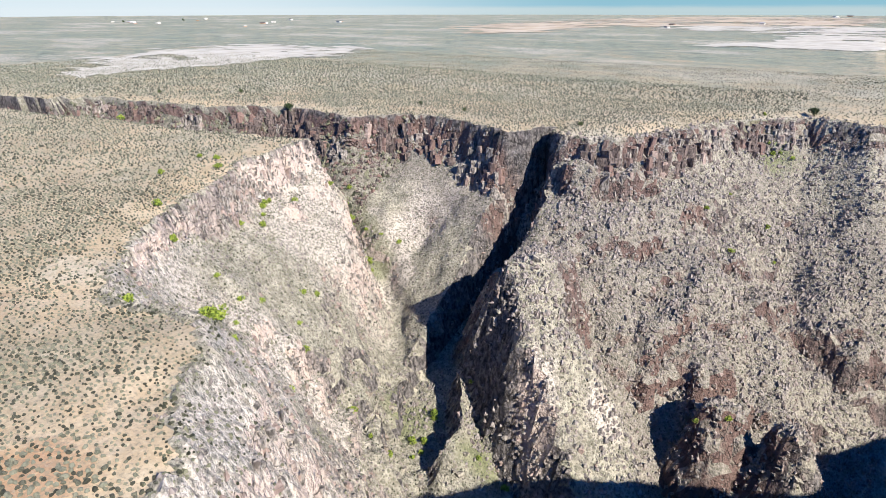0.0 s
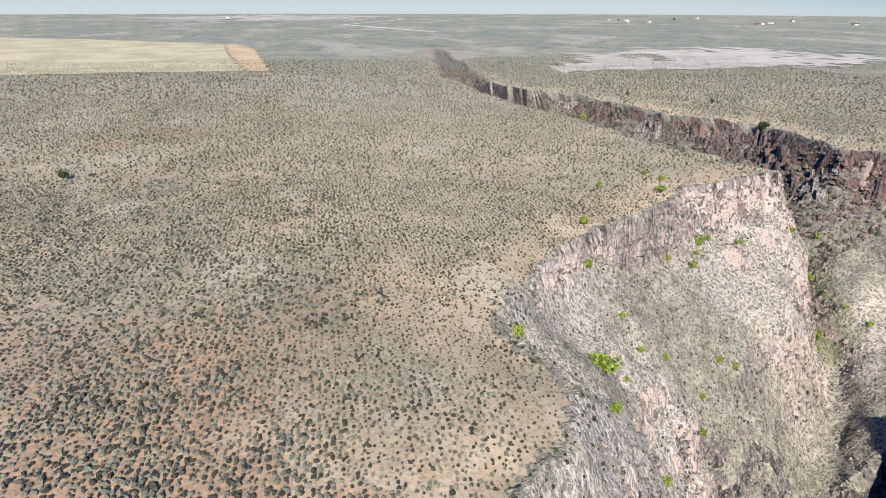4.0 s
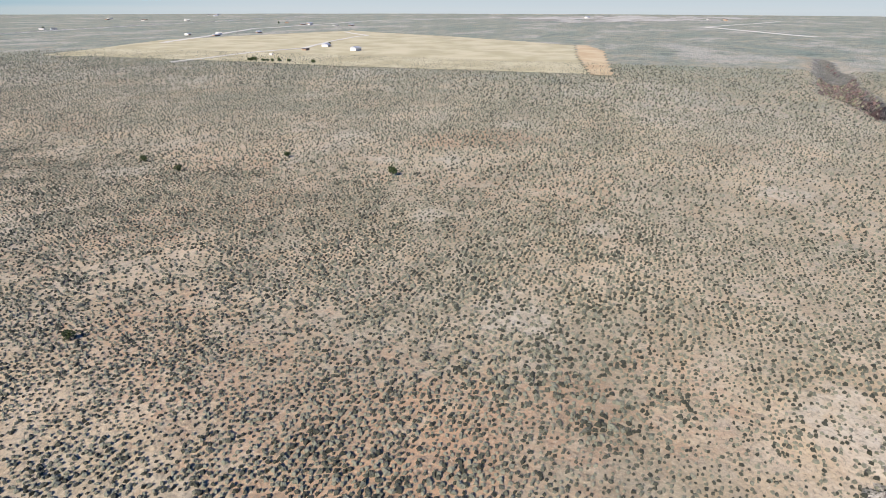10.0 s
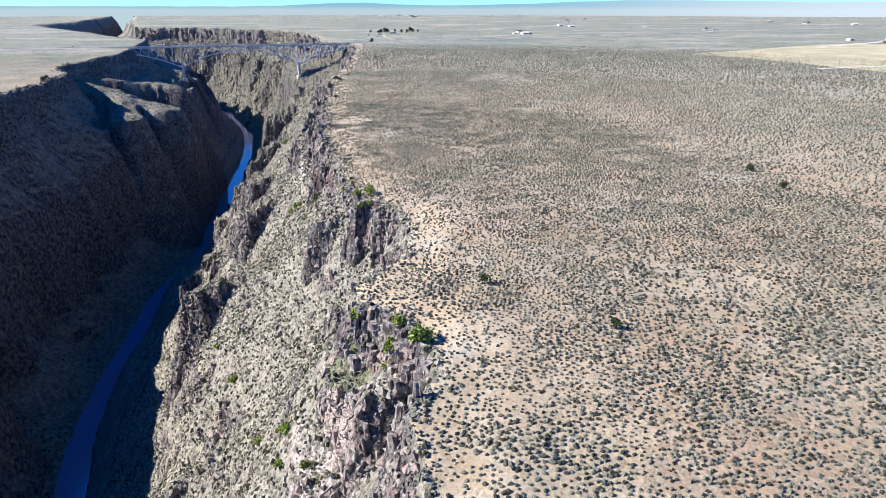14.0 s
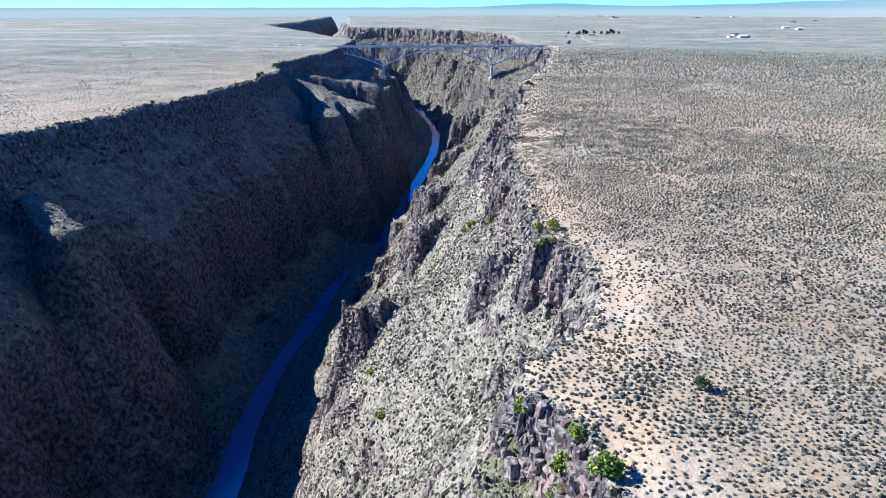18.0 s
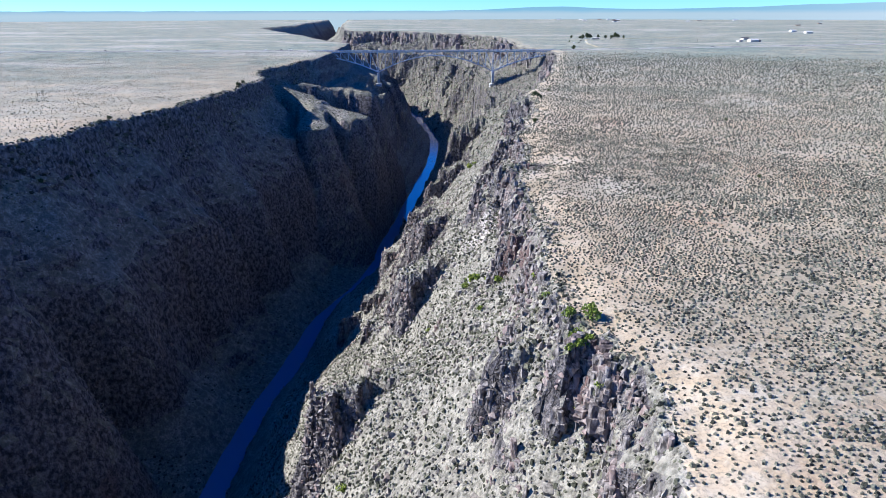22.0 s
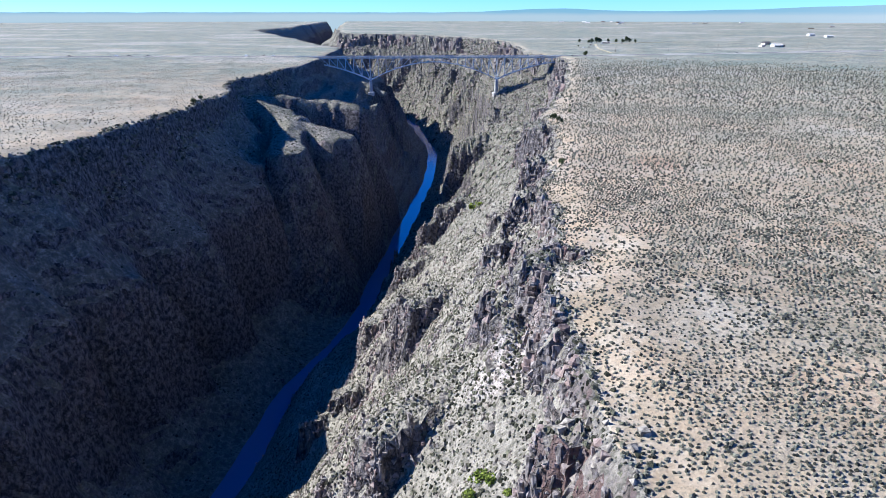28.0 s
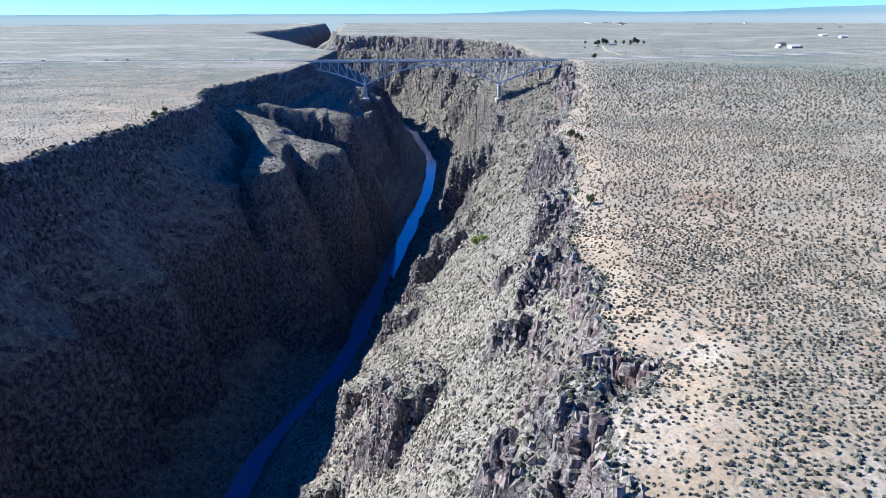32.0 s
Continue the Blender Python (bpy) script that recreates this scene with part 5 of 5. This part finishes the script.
rng = random.Random(77)
for x, y, s in ((129, -54, 1.4), (141, -80, 2.4), (143, -83, 1.8), (181, -91, 1.3), (90, 91, 2.0), (86, 96, 1.6), (84, 93, 1.3), (88, 99, 1.1), (80, 108, 1.2), (99, 190, 1.8), (96, 186, 1.4),
                (95, 193, 1.2), (63, 109, 1.5), (61, 104, 1.1), (66, 98, 1.0), (78, 271, 1.5), (80, 268, 1.2), (89, 518, 2.0), (92, 514, 1.6), (332, -171, 1.8),
                (345, -161, 1.6), (267, -176, 1.6), (310, -168, 1.4), (56, 128, 1.2), (48, 180, 1.4), (42, 205, 1.2), (86, 250, 1.1),
                (97, 184, 1.3), (95, 182, 0.9), (98, 174, 1.0), (93, 181, 0.8), (92, 221, 0.8), (93, 207, 0.9), (76, 266, 1.2), (80, 241, 0.8), (91, 593, 1.6), (63, 267, 0.8), (83, 262, 0.7), (95, 177, 0.9)):
    plant("shrub", "bright yellow-green leafy shrub among dark rocks", "shrub", SHRUBS, x, y, s * 1.35, rng, "green shrubs of the gorge", "leaves")
for _ in range(16):
    plant("shrub", "dark green shrub in the hedge beside the farm yard", "shrub", JUNIPERS, 648 + rng.gauss(0, 5), 375 + rng.uniform(-45, 45), rng.uniform(1.4, 2.6), rng, "hedge by the farm yard", "leaves")
for cx, cy, spread_r, n in ((226, -212, 14, 16), (206, -204, 10, 9), (120, -145, 14, 10), (80, -124, 14, 9), (150, -105, 26, 12), (195, -140, 24, 12), (60, -366, 10, 5), (48, -300, 20, 5), (30, -195, 14, 6)):
    for _ in range(n):
        plant("shrub", "green shrub on the side canyon's slope", "shrub", SHRUBS, cx + rng.gauss(0, spread_r * 0.6), cy + rng.gauss(0, spread_r * 0.6), rng.uniform(1.0, 2.0), rng,
              "green shrubs of the side canyon", "leaves")
for x, y, s in ((307, -246, 2.6), (373, -259, 1.6), (44, -392, 2.4), (136, 539, 1.9), (138, 534, 1.5), (139, 528, 1.2), (120.5, 424.5, 1.7), (150, 560, 1.2), (255, 71, 1.9), (236, 151, 1.3), (269, 124, 1.3),
                (244, 175, 1.4), (110, 108, 1.3), (127, 81, 1.1), (-131, 372, 1.5), (-106, 615, 2.0), (-108, 635, 1.8), (-110, 717, 1.6), (-130, 445, 1.3), (-150, 250, 1.5),
                (200, 640, 1.4), (215, 760, 1.5), (156, 590, 1.0), (240, -292, 1.4), (205, -288, 1.2), (130, -282, 1.3), (420, -226, 1.4), (187, 300, 0.9), (226, 420, 1.0)):
    plant("juniper", "dark green rounded juniper bush on the plateau", "juniper", JUNIPERS, x, y, s, rng, "junipers near the rim")
for x, y, s in ((275.5, 1096, 1.15), (352, 1507, 1.3), (366, 1478, 1.2), (374, 1484, 1.5), (384, 1490, 1.9), (391, 1492, 1.6), (410, 1496, 1.3), (424, 1490, 1.2), (437, 1488, 1.3), (447, 1500, 2.0), (453, 1497, 1.6), (468, 1505, 1.1), (318, 1350, 0.5), (1255, 1452, 1.1),
                (1880, 1180, 1.3), (2440, -1220, 1.6), (2500, -1500, 1.6), (930, 470, 0.8), (680, 1346, 0.9)):
    plant("tree", "dark rounded tree beside buildings on the plain", "tree", TREES, x, y, s, rng, "trees on the plain")

# ---- large fallen blocks, one by one ----
BLOCKS = []
for k in range(8):
    co, tri = chip(400 + k, 0.85)
    BLOCKS.append(quick_mesh("boulder", co, tri, (BOULDER,)))
rng = random.Random(91)
spots_for_blocks = [(98, -186, 1.9), (95, -184, 1.3), (101.6, 249.7, 1.1), (99, 246, 1.0), (40, -212, 2.2), (16, -214, 2.2)]
while len(spots_for_blocks) < 250:
    x0, x1, y0, y1 = rng.choice(((-10, 80, -330, -180), (40, 100, 60, 330), (90, 140, -150, -118), (70, 110, 160, 350), (60, 125, -270, -170)))
    x, y = rng.uniform(x0, x1), rng.uniform(y0, y1)
    if on_grid(x, y, into_map) > 1.5:
        spots_for_blocks.append((x, y, rng.uniform(0.7, 1.5)))
for x, y, s in spots_for_blocks:
    ob = new("boulder", rng.choice(BLOCKS))
    ob.matrix_world = pose(x, y, z_at(x, y) + 0.15 * s, rng.uniform(-18, 18), rng.uniform(-18, 18), rng.uniform(0, 360)) @ Matrix.Diagonal((s, s * rng.uniform(0.7, 1.1), s * rng.uniform(0.7, 1.0), 1))
    tagged(ob, "weathered brown boulder lying on the gorge slope", "boulder", "fallen boulders")

# ---- cliff columns along the rims, as pieces of the land ----
COLUMNS = []
for k in range(8):
    co, tri = SHAFTS[k]
    COLUMNS.append(quick_mesh("rock_column", co, tri, (STONE,)))
COLUMNS_RED = [quick_mesh("rock_column", *SHAFTS[k], (DARKSTONE,)) for k in range(8)]
rng = random.Random(93)
for y0, y1, count, seed in ((70, 106, 330, 511), (152, 210, 520, 512), (286, 318, 330, 513), (330, 378, 460, 514)):
    x, y, top, w, t = ledge_columns(west_rim(y0, y1), count * 2, seed, 5.5, (0.6, 1.8), (1.4, 4.2), 1.8)
    for i in range(min(len(x), 75)):
        ob = new("rock_column", rng.choice(COLUMNS if rng.random() < 0.7 else COLUMNS_RED))
        ob.matrix_world = pose(x[i], y[i], top[i] - 1.05 * t[i], rng.uniform(-5, 5), rng.uniform(-5, 5), rng.uniform(0, 360)) @ Matrix.Diagonal((w[i], w[i] * rng.uniform(0.7, 1.2), t[i], 1))
        ob.parent = land
    if len(x) > 75:
        strew("cliff_rock", SHAFTS + STONES[:4], x[75:], y[75:], top[75:] - 1.05 * t[75:], w[75:], t[75:], STONE, "broken basalt columns along the gorge rim", "rocks", seed + 40, 0.35)
